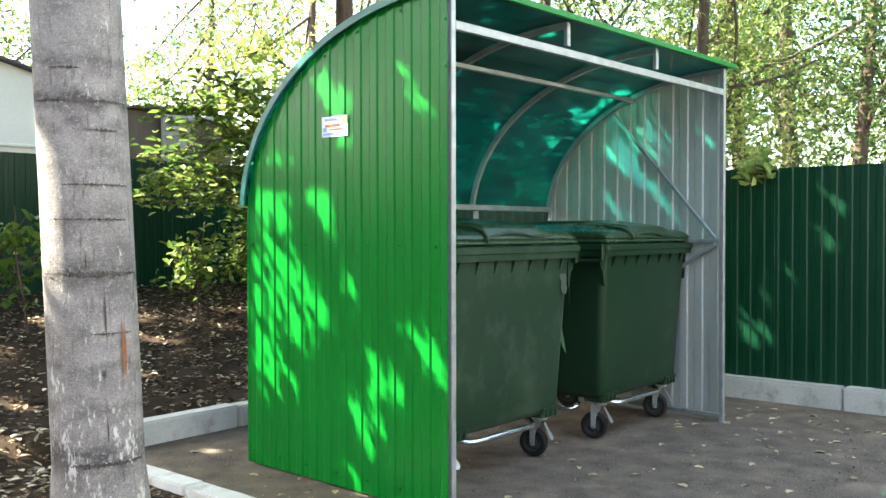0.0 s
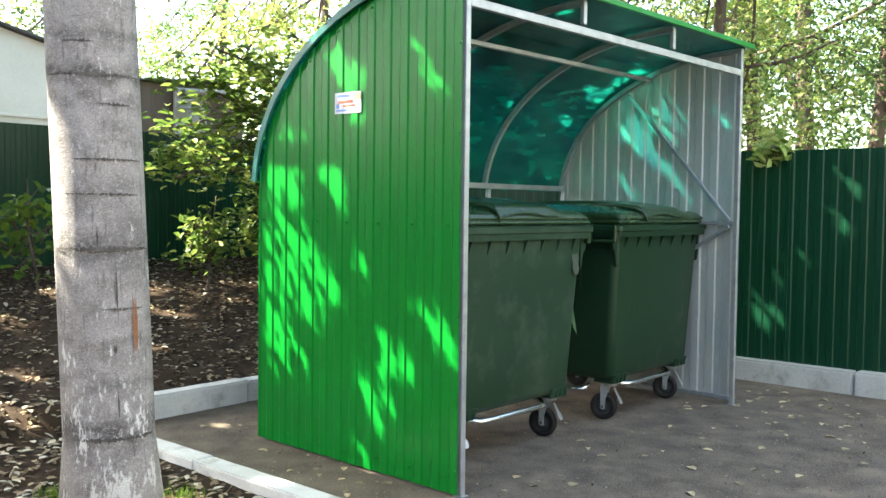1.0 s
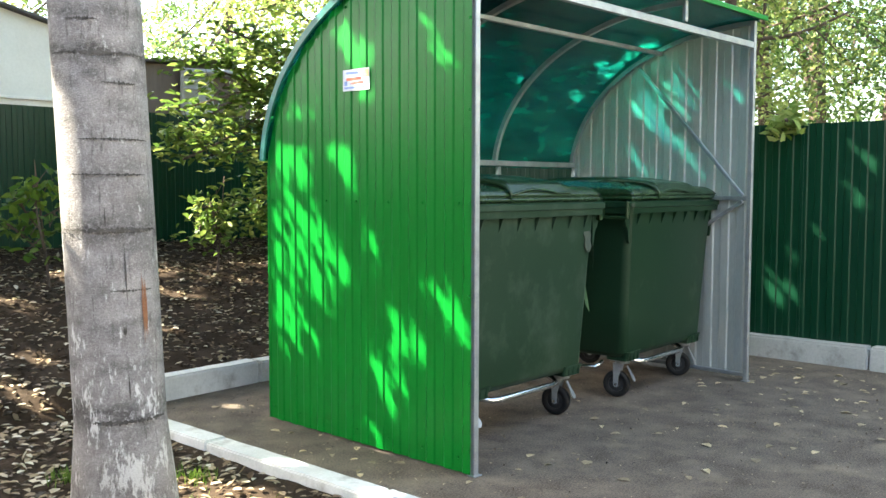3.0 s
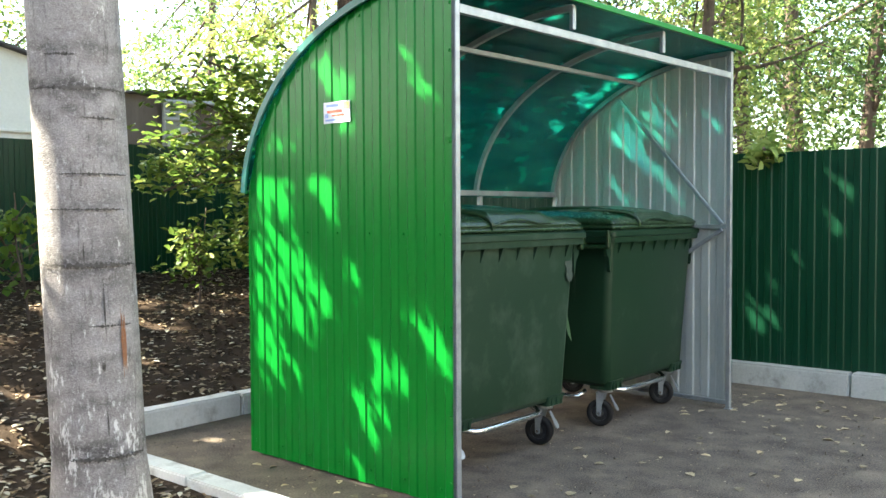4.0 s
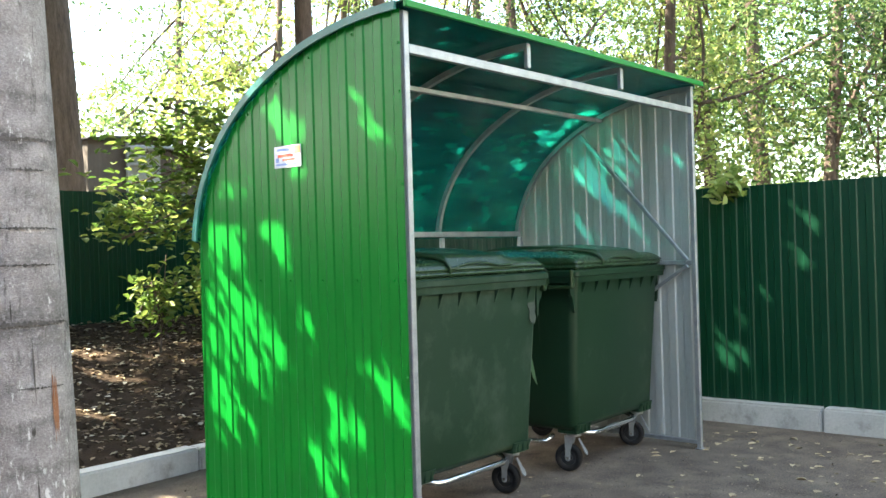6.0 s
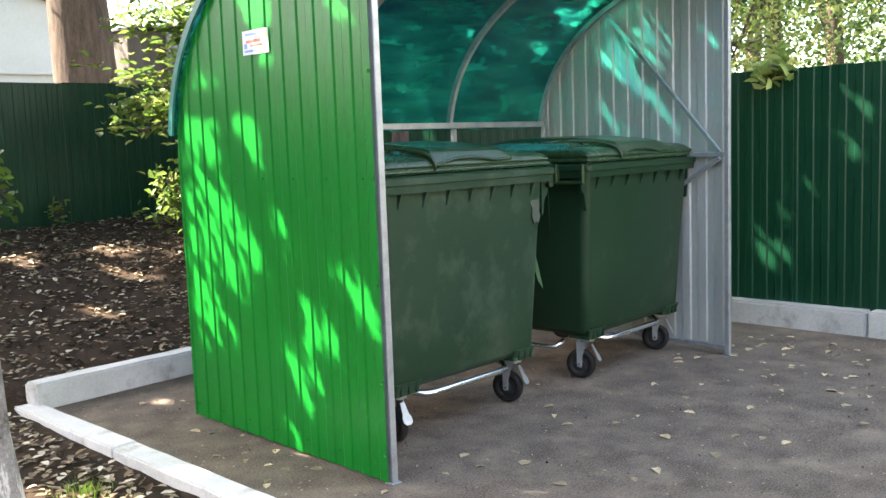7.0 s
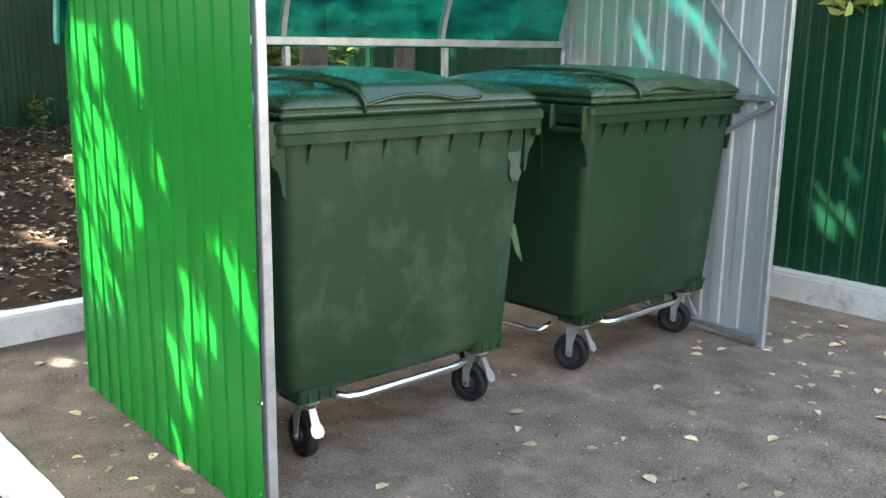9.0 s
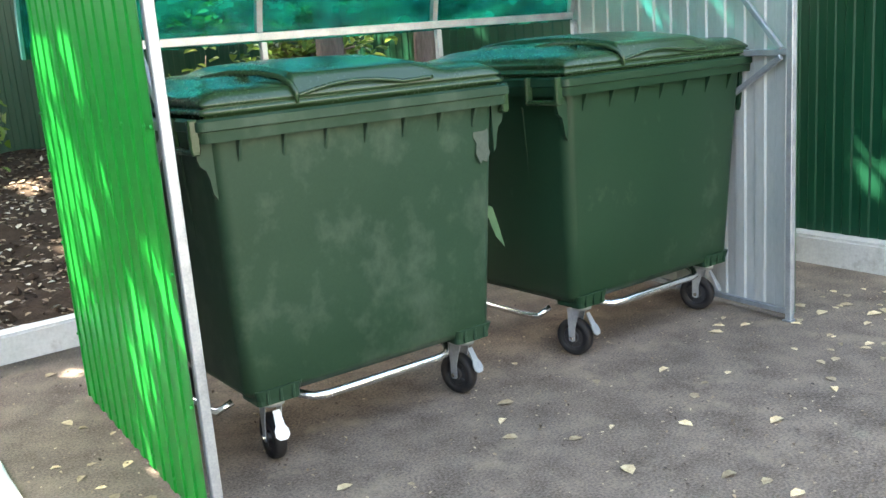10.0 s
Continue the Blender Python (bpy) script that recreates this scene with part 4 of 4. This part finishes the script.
def tree(base, height, r, lean, crown, spread, count, leaf, size, bark, seed, label, limbs=9, sides=12, low=0.45, name="tree", gaps=True, clump=0.35, flat=0.15, trunk_label="", taper=0.72, fill=0.0):
    """A tapered trunk with limbs and twigs, and a crown of single leaves in clumps round the twig ends.
    crown: centre of the crown; spread: its three half-axes."""
    rng = np.random.default_rng(seed)
    t = tagged(empty(name, base), label, "tree" if name == "tree" else "shrub")
    bm = bmesh.new()
    top = Vector((lean[0], lean[1], height))
    pts, rad = [], []
    for k in range(15):
        f = k / 14
        wob = 0.02 * r * 10 * Vector((noise.noise((seed, f * 4, 0)), noise.noise((0, f * 4, seed)), 0))
        pts.append(top * f + wob * f)
        rad.append(r * (1.0 - taper * f) * (1 + 0.35 * max(0, 0.06 - f) / 0.06))
    pts[0].z -= 0.15
    tube(pts, rad, sides, bm)
    c, s = Vector(crown) - Vector(base), Vector(spread)
    ends = []
    for k in range(limbs):
        f = low + (0.97 - low) * (k + rng.random()) / limbs
        i = min(int(f * 14), 13)
        a = pts[i].lerp(pts[i + 1], f * 14 - i)
        u = rng.normal(size=3)
        u /= np.linalg.norm(u)
        b = c + Vector(u * np.array(s)) * (0.55 + 0.4 * rng.random())
        line = limb(rng, a, b, rad[i] * 0.45, 0.012, bm)
        for j in range(5):
            q = line[2 + j]
            u = rng.normal(size=3)
            e = q + Vector(u / np.linalg.norm(u)) * min(s) * (0.35 + 0.4 * rng.random())
            twig = limb(rng, q, e, max(0.006, rad[i] * 0.14), 0.003, bm, n=4, sides=4)
            ends += [twig[2], twig[3], twig[4], line[3 + j] if j < 5 else q]
    part("trunk", bm, bark, t, trunk_label, True)
    if count:
        ends = np.array([tuple(e) for e in ends])
        inside = rng.normal(size=(count // 2, 3))
        inside = inside / np.linalg.norm(inside, axis=1)[:, None] * (0.35 + 0.65 * rng.random((count // 2, 1)) ** 0.5)
        lumps = np.array(c) + inside[rng.integers(0, len(inside), max(20, count // 90))] * np.array(s)
        seeds = np.concatenate([ends, lumps])
        p = seeds[rng.integers(0, len(seeds), count)] + rng.normal(size=(count, 3)) * clump * np.array((1, 1, 0.5))
        m = int(count * fill)
        if m:
            u = rng.normal(size=(m, 3))
            u = u / np.linalg.norm(u, axis=1)[:, None] * rng.random((m, 1)) ** (1 / 3)
            p = np.concatenate([p, np.array(c) + u * np.array(s)])
        if gaps:
            p = p[~lit_gap(p + np.array(base), FLECKS, 0.075)]
            p = p[~lit_gap(p + np.array(base), WIDE, 0.045)]
        leaf_mesh("crown", p, size, leaf, t, rng, flat, kind="stuff")
    return t


# the grey tree by the kerb: its unseen crown is shaped to shade the place, high over the slope
near = tree((-1.458, 0.42, -0.03), 7.0, 0.163, (-0.27, 0.05, 0), (-1.2, 3.0, 5.3), (4.5, 4.9, 0.95), 17000, LEAF, (0.11, 0.19), BARK, 11,
            "smooth grey-barked tree with dark scars and limewashed foot", limbs=14, sides=28, low=0.58, clump=0.5, taper=0.16, fill=2.4, trunk_label="smooth grey bark, scarred, with old limewash at the foot")


def trunk_marks():
    """Scars, a wound and flaking limewash on the side of the grey trunk."""
    rng = np.random.default_rng(5)
    trunk = near.children[0]
    height = 7.0

    def on_bark(ang, z, out=0.003):
        f = z / height
        r = 0.163 * (1 - 0.16 * f) * (1 + 0.35 * max(0, 0.06 - f) / 0.06) + out
        return Vector((-0.27 * f + r * math.cos(ang), 0.05 * f + r * math.sin(ang), z))

    def patch(name, ang, z, wa, hz, material, label="", steps=20, ragged=0.28, out=0.003):
        bm = bmesh.new()
        cols = []
        for k in range(steps + 1):
            t = k / steps * 2 - 1
            h = hz * math.sqrt(max(1 - t * t, 0.02)) * (1 + ragged * rng.normal())
            mid = z + hz * 0.5 * ragged * rng.normal()
            cols.append([bm.verts.new(on_bark(ang + t * wa, mid + h * q, out)) for q in (-1, 0, 1)])
        for a, b in zip(cols, cols[1:]):
            for q in (0, 1):
                bm.faces.new((a[q], b[q], b[q + 1], a[q + 1]))
        part(name, bm, material, trunk, label, True)

    face = math.atan2(-2.9, -1.6)
    for ang, z, wa, hz in ((0.0, 1.79, 1.2, 0.005), (-0.30, 1.90, 0.35, 0.004), (0.42, 1.69, 0.4, 0.004), (0.3, 1.50, 0.8, 0.003), (0.05, 1.38, 0.9, 0.003), (0.05, 1.19, 1.2, 0.006), (0.45, 0.98, 0.5, 0.003), (0.25, 0.52, 0.9, 0.006)):
        patch("bark_scar", face + ang, z, wa, hz, SCAR, "thin dark scar across the bark", steps=64, ragged=0.6)
    for ang, z, wa, hz in ((0.30, 1.04, 0.022, 0.07), (0.22, 0.84, 0.04, 0.014), (0.24, 0.64, 0.018, 0.04), (-0.05, 1.23, 0.015, 0.03)):
        patch("bark_crack", face + ang, z, wa, hz, SCAR, "dark upright crack", ragged=0.35)
    patch("bark_wound", face + 0.70, 0.92, 0.07, 0.085, RUST, "orange-brown bark wound", ragged=0.5)


def shade_bough():
    """An unseen leafy branch added to the grey tree on the sunny side, close enough to dapple the green wall finely."""
    rng = np.random.default_rng(14)
    n = 5200
    way = np.array(SUN)
    # leaves are set back from the wall along the sun's rays
    p = np.stack([np.zeros(n), rng.uniform(-0.15, 1.65, n), rng.uniform(0.0, 2.5, n)], 1) - way * rng.uniform(3.3, 4.1, (n, 1))
    p = p[~lit_gap(p, FLECKS, 0.021)] - np.array(near.location)
    leaf_mesh("bough_leaves", p, (0.045, 0.065), LEAF, near, rng, 0.2, kind="stuff")
    bm = bmesh.new()
    line = limb(rng, (-0.12, 0.03, 3.4), (0.25, 3.3, 4.4), 0.05, 0.012, bm)
    for q in line[2:]:
        for k in range(3):
            limb(rng, q, q + Vector(rng.normal(size=3)) * 0.4, 0.008, 0.003, bm, n=4, sides=4)
    part("bough", bm, BARK, near, "", True)


trunk_marks()
shade_bough()

# trees behind the shelter, on the slope; their unseen crowns are spread to dim the top light
tree((2.20, 3.09, 0.10), 8.0, 0.105, (0.05, 0.1, 0), (1.6, 3.8, 6.4), (3.2, 3.2, 1.0), 5500, LEAF, (0.11, 0.18), BARK_DARK, 21, "slim brown-barked tree behind the shelter", limbs=8, low=0.62, clump=0.5)
tree((2.82, 2.96, 0.10), 7.6, 0.085, (0.30, 0.0, 0), (4.2, 2.4, 6.4), (2.8, 3.0, 1.0), 3200, LEAF, (0.11, 0.18), BARK_DARK, 22, "thin brown-barked tree behind the shelter", limbs=7, low=0.62, clump=0.5)
# small yellowing tree on the slope and low shrubs
tree((3.05, 5.25, 0.42), 2.4, 0.026, (-0.05, -0.2, 0), (2.48, 4.95, 1.98), (1.42, 0.8, 1.05), 3000, LEAF_YOUNG, (0.08, 0.13), BARK_DARK, 31,
     "yellowing young broad-leaved tree on the soil slope", limbs=16, sides=8, low=0.2, clump=0.12, flat=0.65, gaps=False)
tree((1.95, 4.95, 0.40), 1.0, 0.015, (0.1, 0.0, 0), (1.95, 4.95, 0.95), (0.34, 0.30, 0.36), 320, LEAF_YOUNG, (0.06, 0.10), BARK_DARK, 32,
     "low green shrub at the foot of the young tree", limbs=6, sides=6, low=0.2, name="shrub", clump=0.09, flat=0.3, gaps=False)
tree((0.30, 4.9, 0.42), 1.1, 0.015, (-0.1, 0.0, 0), (0.18, 4.9, 1.0), (0.30, 0.3, 0.36), 150, LEAF, (0.08, 0.135), BARK_DARK, 33,
     "sparse green shrub before the dark fence", limbs=6, sides=6, low=0.2, name="shrub", clump=0.09, flat=0.3, gaps=False)
tree((1.45, 6.35, 0.58), 0.42, 0.006, (0.02, 0.0, 0), (1.45, 6.35, 0.85), (0.13, 0.1, 0.12), 40, LEAF_SUN, (0.05, 0.09), BARK_DARK, 34,
     "tiny self-sown green plant by the fence", limbs=4, sides=5, low=0.2, name="shrub", clump=0.04, flat=0.5)
# tall trees beyond the back fence
tree((2.83, 8.4, 0.5), 12.0, 0.42, (-0.3, 0.4, 0), (2.6, 9.0, 8.6), (4.0, 3.5, 3.0), 6000, LEAF_MIX, (0.11, 0.18), BARK_DARK, 41, "thick old tree with furrowed brown bark", limbs=10, sides=20, low=0.5, clump=0.5)
# unseen tree, added so that its broad crown shades the soil slope
tree((-4.2, 9.6, 0.6), 10.0, 0.26, (0.2, 0.0, 0), (-3.9, 9.6, 8.0), (4.6, 3.6, 1.3), 6000, LEAF, (0.11, 0.19), BARK_DARK, 42, "unseen tall tree added to shade the soil slope", limbs=10, low=0.55, clump=0.5, fill=2.0)
rows = ((9.4, 12.2, 2.3, LEAF_SUN, 2800), (3.0, 17.5, 3.2, LEAF_SUN, 3600), (-1.5, 19.0, 3.4, LEAF_MIX, 3600), (6.0, 21.0, 3.6, LEAF_MIX, 4200), (13.0, 21.0, 3.8, LEAF_MIX, 4200))
for i, (x, y, s, leaf, n) in enumerate(rows):
    tree((x, y, 0.6), 3.4 + 2.2 * s, 0.06 + 0.03 * s, (0.4 * (-1) ** i, 0, 0), (x, y, 1.8 + 1.35 * s), (s, s, 1.25 * s), n, leaf, (0.09, 0.17), BARK_DARK, 60 + i,
         "sunlit yellow-green tree beyond the fence", limbs=9, low=0.3, clump=0.3)
# the wood beyond the side fence
rng = np.random.default_rng(8)
spots = [(6.7, 2.2), (6.2, -0.7), (7.4, 4.6), (6.0, 6.8), (8.4, 1.0), (8.9, -2.8), (8.8, 6.2), (10.6, 3.2), (11.6, -0.6), (12.4, 7.4), (13.6, 3.6), (14.5, -4.0), (16.5, 1.2), (17.0, 7.0), (11.0, 10.8)]
for i, (x, y) in enumerate(spots):
    s = 1.35 + 0.10 * (x - 6)
    tree((x, y, 0.3), 5.2 + 0.3 * x, 0.07 + 0.012 * (x - 6) + 0.03 * rng.random(), (rng.normal() * 0.5, rng.normal() * 0.5, 0), (x + 0.2, y, 3.3 + 0.22 * (x - 6)), (s, s, 1.7 + 0.15 * (x - 6)), 4200, LEAF_MIX if i % 3 else LEAF_SUN,
         (0.045, 0.085) if x < 9 else (0.065, 0.115), BARK_DARK, 80 + i, "leafy tree in the wood beyond the fence", limbs=10, low=0.22, clump=0.22)


def thicket(label, n, x, y, z, lumps, leaf, size, seed):
    """A far tangle of undergrowth: clumps of small leaves."""
    rng = np.random.default_rng(seed)
    c = np.stack([rng.uniform(*x, lumps), rng.uniform(*y, lumps), z[0] + (z[1] - z[0]) * rng.random(lumps) ** 1.4], 1)
    p = c[rng.integers(0, lumps, n)] + rng.normal(size=(n, 3)) * (0.45, 0.45, 0.28)
    p[:, 2] = np.maximum(p[:, 2], 0.45)
    tagged(leaf_mesh("undergrowth", p, size, leaf, None, rng, 0.2), label, "undergrowth", kind="stuff")


thicket("tangled sunlit undergrowth of the wood beyond the fence", 18000, (8.0, 13.0), (-9.0, 9.0), (0.8, 4.6), 480, LEAF_MIX, (0.06, 0.11), 51)
thicket("pale distant foliage of the wood", 42000, (13.0, 22.0), (-14.0, 18.0), (1.0, 8.5), 700, LEAF_MIX, (0.10, 0.18), 52)
thicket("pale distant foliage behind the back fence", 15000, (-6.0, 16.0), (22.0, 30.0), (1.0, 7.5), 420, LEAF_SUN, (0.16, 0.28), 53)
# a bough of leaves hanging over the side fence
tree((4.05, 0.25, 0.3), 1.72, 0.010, (-0.05, 0.0, 0), (3.72, 0.13, 1.75), (0.08, 0.16, 0.09), 110, LEAF_SUN, (0.07, 0.12), BARK_DARK, 99, "yellow-green sapling leaning over the fence top", limbs=5, sides=5, low=0.8, name="shrub", clump=0.03, flat=0.4, gaps=False)


# ---------------------------------------------------------------- buildings beyond the back fence
def make_house():
    h = tagged(empty("house", (0, 12.0, 0.6)), "white plastered house gable with dark roof edge", "house")
    part("wall", plate([(-9.0, 0), (3.75, 0), (3.75, 3.12), (-2.0, 4.46), (-9.0, 2.8)], 0.3, Matrix.Translation((0.2, 0, 0)) @ pose(0, 0, 0, 90, 0, 0)), PLASTER, h)
    part("plinth_line", box((12.7, 0.05, 0.05), (-2.4, -0.17, 2.05), 0.01), PLASTER, h)
    part("roof", bar((-1.9, -0.05, 4.52), (4.30, -0.05, 3.07), 0.5, 0.05, 0.01), SLATE, h)


def make_shed():
    s = tagged(empty("shed", (5.42, 11.2, 0.68)), "low weathered board shed with narrow grey panel and pipes", "shed")
    s.scale = (1.0, 1.0, 1.10)
    part("wall", box((2.1, 1.4, 2.40), (0.43, 0.75, 1.20), 0.01), SHED_WALL, s, "dark weathered boards")
    part("front_panel", box((0.62, 0.06, 2.25), (0.36, 0.01, 1.125), 0.01), SHED_PALE, s, "pale grey panel")
    part("roof", bar((-0.68, 0.70, 2.41), (1.6, 0.70, 2.60), 1.6, 0.03, 0.005), SLATE, s)
    part("pipe", tube([(0.02, -0.10, 2.30), (1.45, -0.12, 2.36)], 0.05, 10), PIPE, s)
    for z in (2.16, 2.05):
        part("pipe", tube([(0.0, -0.08, z), (0.08, -0.14, z), (0.30, -0.14, z)], 0.03, 10), PIPE, s)
    part("pipe", tube([(0.02, -0.08, 0.0), (0.02, -0.08, 2.38)], 0.04, 10), PIPE, s)


make_house()
make_shed()
# unseen wall added to lower the light on west-facing sides
tagged(part("wall_west", box((0.4, 19.6, 4.6), (-8.0, -1.0, 2.25), 0.02), SHED_PALE, None), "unseen grey wall added to hold back light from the west", "wall", kind="structure")
# unseen pale wall added as a reflector for the front faces
tagged(part("wall_south", box((21.5, 0.4, 7.0), (7.25, -11.0, 3.45), 0.02), YARD, None), "unseen pale wall added to bounce sunlight onto the shelter front", "wall", kind="structure")
# unseen dark wall added to keep the containers' left sides dim
tagged(part("wall_south_west", box((12.5, 0.4, 4.5), (-9.75, -11.0, 2.2), 0.02), SHED_WALL, None), "unseen dark wall added to cut light from the south-west", "wall", kind="structure")


# ---------------------------------------------------------------- fallen leaves, twigs, clods and grass
def soil_points(rng, n, x0, x1, y0, y1, keep):
    x, y = rng.uniform(x0, x1, n), rng.uniform(y0, y1, n)
    ok = [keep(a, b) for a, b in zip(x, y)]
    x, y = x[ok], y[ok]
    return np.array([(a, b, ground_height(a, b)) for a, b in zip(x, y)])


def on_slope(x, y):
    return y > 2.48 + 0.058 * (x + 0.50)


def on_verge(x, y):
    return x < kerb_x(y) - 0.10 and y < 2.5 and y > -2.85


def make_litter():
    rng = np.random.default_rng(3)
    a = soil_points(rng, 9500, -6.0, 3.7, 2.4, 6.5, on_slope)
    b = soil_points(rng, 12000, -6.0, -0.2, -2.8, 2.6, on_verge)
    p = np.concatenate([a, b])
    p[:, 2] += 0.012
    litter = leaf_mesh("leaf_litter", p, (0.028, 0.062), FALLEN_BROWN, None, rng, 0.8, 0.6, curl=0.10)
    tagged(litter, "brown and straw-coloured fallen leaves on soil", "leaves", kind="stuff")
    a = soil_points(rng, 2300, -6.0, 3.7, 2.4, 6.5, on_slope)
    b = soil_points(rng, 3800, -6.0, -0.2, -2.8, 2.6, on_verge)
    p = np.concatenate([a, b])
    p[:, 2] += 0.02
    pale = leaf_mesh("leaf_litter", p, (0.032, 0.066), FALLEN, None, rng, 0.85, 0.66, curl=0.09)
    tagged(pale, "pale yellow fallen leaves on soil", "leaves", kind="stuff")


def make_clods():
    rng = np.random.default_rng(4)
    p = soil_points(rng, 2600, -3.0, 3.7, 2.45, 6.3, on_slope)
    verts, faces = [], []
    for q in p:
        r = 0.008 + 0.03 * rng.random() ** 3
        o = len(verts)
        for u in ((1, 0, 0), (0, 1, 0), (-1, 0, 0), (0, -1, 0), (0.1, 0.1, 0.9), (0, 0, -0.6)):
            verts.append(q + r * np.array(u) * (0.7 + 0.6 * rng.random(3)))
        for i in range(4):
            faces += [(o + i, o + (i + 1) % 4, o + 4), (o + (i + 1) % 4, o + i, o + 5)]
    tagged(mesh_ob("soil_clods", verts, faces, SOIL, smooth=False), "small dark clods of dug soil", "soil", kind="stuff")


def make_grass():
    rng = np.random.default_rng(6)
    tufts = [(-0.85, 0.95), (-0.95, 0.35), (-1.15, 0.62), (-0.78, 0.05), (-1.05, -0.25), (-1.6, 0.95), (-1.9, 1.3), (-1.25, 1.35), (-0.9, -0.6), (-2.2, 0.7)]
    verts, faces = [], []
    for x, y in tufts:
        z = ground_height(x, y)
        for k in range(110):
            a, r = rng.uniform(0, 2 * math.pi), abs(rng.normal()) * 0.07
            q = np.array((x + r * math.cos(a), y + r * math.sin(a), z))
            h, b, w = 0.025 + 0.05 * rng.random(), rng.normal(size=2) * 0.02, 0.0022
            t = rng.uniform(0, math.pi)
            s = np.array((math.cos(t), math.sin(t), 0)) * w
            o = len(verts)
            verts += [q - s, q + s, q + s * 0.8 + (b[0] * 0.4, b[1] * 0.4, h * 0.6), q - s * 0.8 + (b[0] * 0.4, b[1] * 0.4, h * 0.6), q + (b[0], b[1], h)]
            faces += [(o, o + 1, o + 2, o + 3), (o + 3, o + 2, o + 4)]
    tagged(mesh_ob("grass", verts, faces, GRASS), "sparse green grass tufts beside the kerb", "grass", kind="stuff")


make_litter()
make_clods()
make_grass()


def fallen_leaves():
    """Single leaves lying on the asphalt, on four shared shapes."""
    rng = np.random.default_rng(12)
    shapes = []
    for k in range(4):
        ob = leaf_mesh("fallen_leaf", np.zeros((1, 3)), (0.055, 0.07), FALLEN_ONE, None, rng, 0.92, 0.68, curl=0.14)
        lo = min(v.co.z for v in ob.data.vertices)
        for v in ob.data.vertices:
            v.co.z = (v.co.z - lo) * (0.5 if k else 0.9) + 0.003
        shapes.append(ob.data)
        bpy.data.objects.remove(ob)
    spots = [(0.61, -0.12), (1.59, -0.42), (1.39, -0.78), (1.44, -0.88), (-0.19, 0.59), (1.56, 0.50), (1.66, 0.10), (1.81, -0.28), (2.23, -0.60), (3.48, 0.04), (1.19, -0.53), (1.94, -0.22),
             (1.83, -0.63), (1.44, -0.99), (-0.06, 0.72), (-0.17, 0.81), (-0.02, 1.05), (2.44, -0.40), (2.50, -0.24), (1.39, -0.26), (0.22, -0.08), (0.38, -0.14), (0.42, -0.53), (0.65, -0.72),
             (1.11, -0.83), (0.39, -1.03), (-0.10, -0.35), (0.52, -0.26), (2.15, -0.97), (1.91, -1.15), (2.80, -0.47), (2.68, -0.68), (1.85, -0.62), (-0.09, 0.38), (-0.28, 0.88)]
    while len(spots) < 190:
        x, y = rng.uniform(-0.4, 3.6), rng.uniform(-2.2, 2.1)
        if kerb_x(y) + 0.1 < x and not (0.0 < x < 2.85 and 0.25 < y < 1.4) and abs(x) > 0.05 and abs(x - 2.89) > 0.06:
            if rng.random() < (0.10 + 0.9 * (x > 2.3) + 0.2 * (x < 0)):
                spots.append((x, y))
    for x, y in spots:
        s = 0.5 + 0.6 * rng.random()
        ob = new("fallen_leaf", shapes[rng.integers(0, 4)])
        ob.matrix_basis = pose(x, y, 0.006 * noise.noise((x * 0.8, y * 0.8, 1.0)) - 0.002, 0, 0, rng.uniform(0, 360)) @ Matrix.Diagonal((s, s, s, 1))
        tagged(ob, "dry pale yellow leaf lying on the asphalt", "leaf", "fallen leaves on the asphalt")


def make_crumbs():
    """Crumbs of leaf and grit strewn over the asphalt."""
    rng = np.random.default_rng(15)
    x, y = rng.uniform(-0.6, 3.7, 5200), rng.uniform(-2.4, 2.3, 5200)
    ok = [kerb_x(b) + 0.1 < a and noise.noise((a * 1.3, b * 1.3, 4.0)) + 0.5 * rng.random() > -0.05 for a, b in zip(x, y)]
    p = np.stack([x[ok], y[ok], [0.006 * noise.noise((a * 0.8, b * 0.8, 1.0)) + 0.004 for a, b in zip(x[ok], y[ok])]], 1)
    tagged(leaf_mesh("leaf_crumbs", p, (0.006, 0.019), CRUMB, None, rng, 0.8, 0.6, curl=0.1), "dry leaf crumbs and grit strewn on the asphalt", "crumbs", kind="stuff")


CRUMB = leafy("leaf_crumb", [(0.035, 0.026, 0.02), (0.09, 0.062, 0.042), (0.22, 0.16, 0.10), (0.42, 0.34, 0.22)], 0.0, 0.15)
make_crumbs()
FALLEN_ONE = surface("dry_leaf", (0.28, 0.19, 0.10), (0.60, 0.50, 0.30), 22, 150, 0.7, 0, 0.3, piece=0.55)
fallen_leaves()
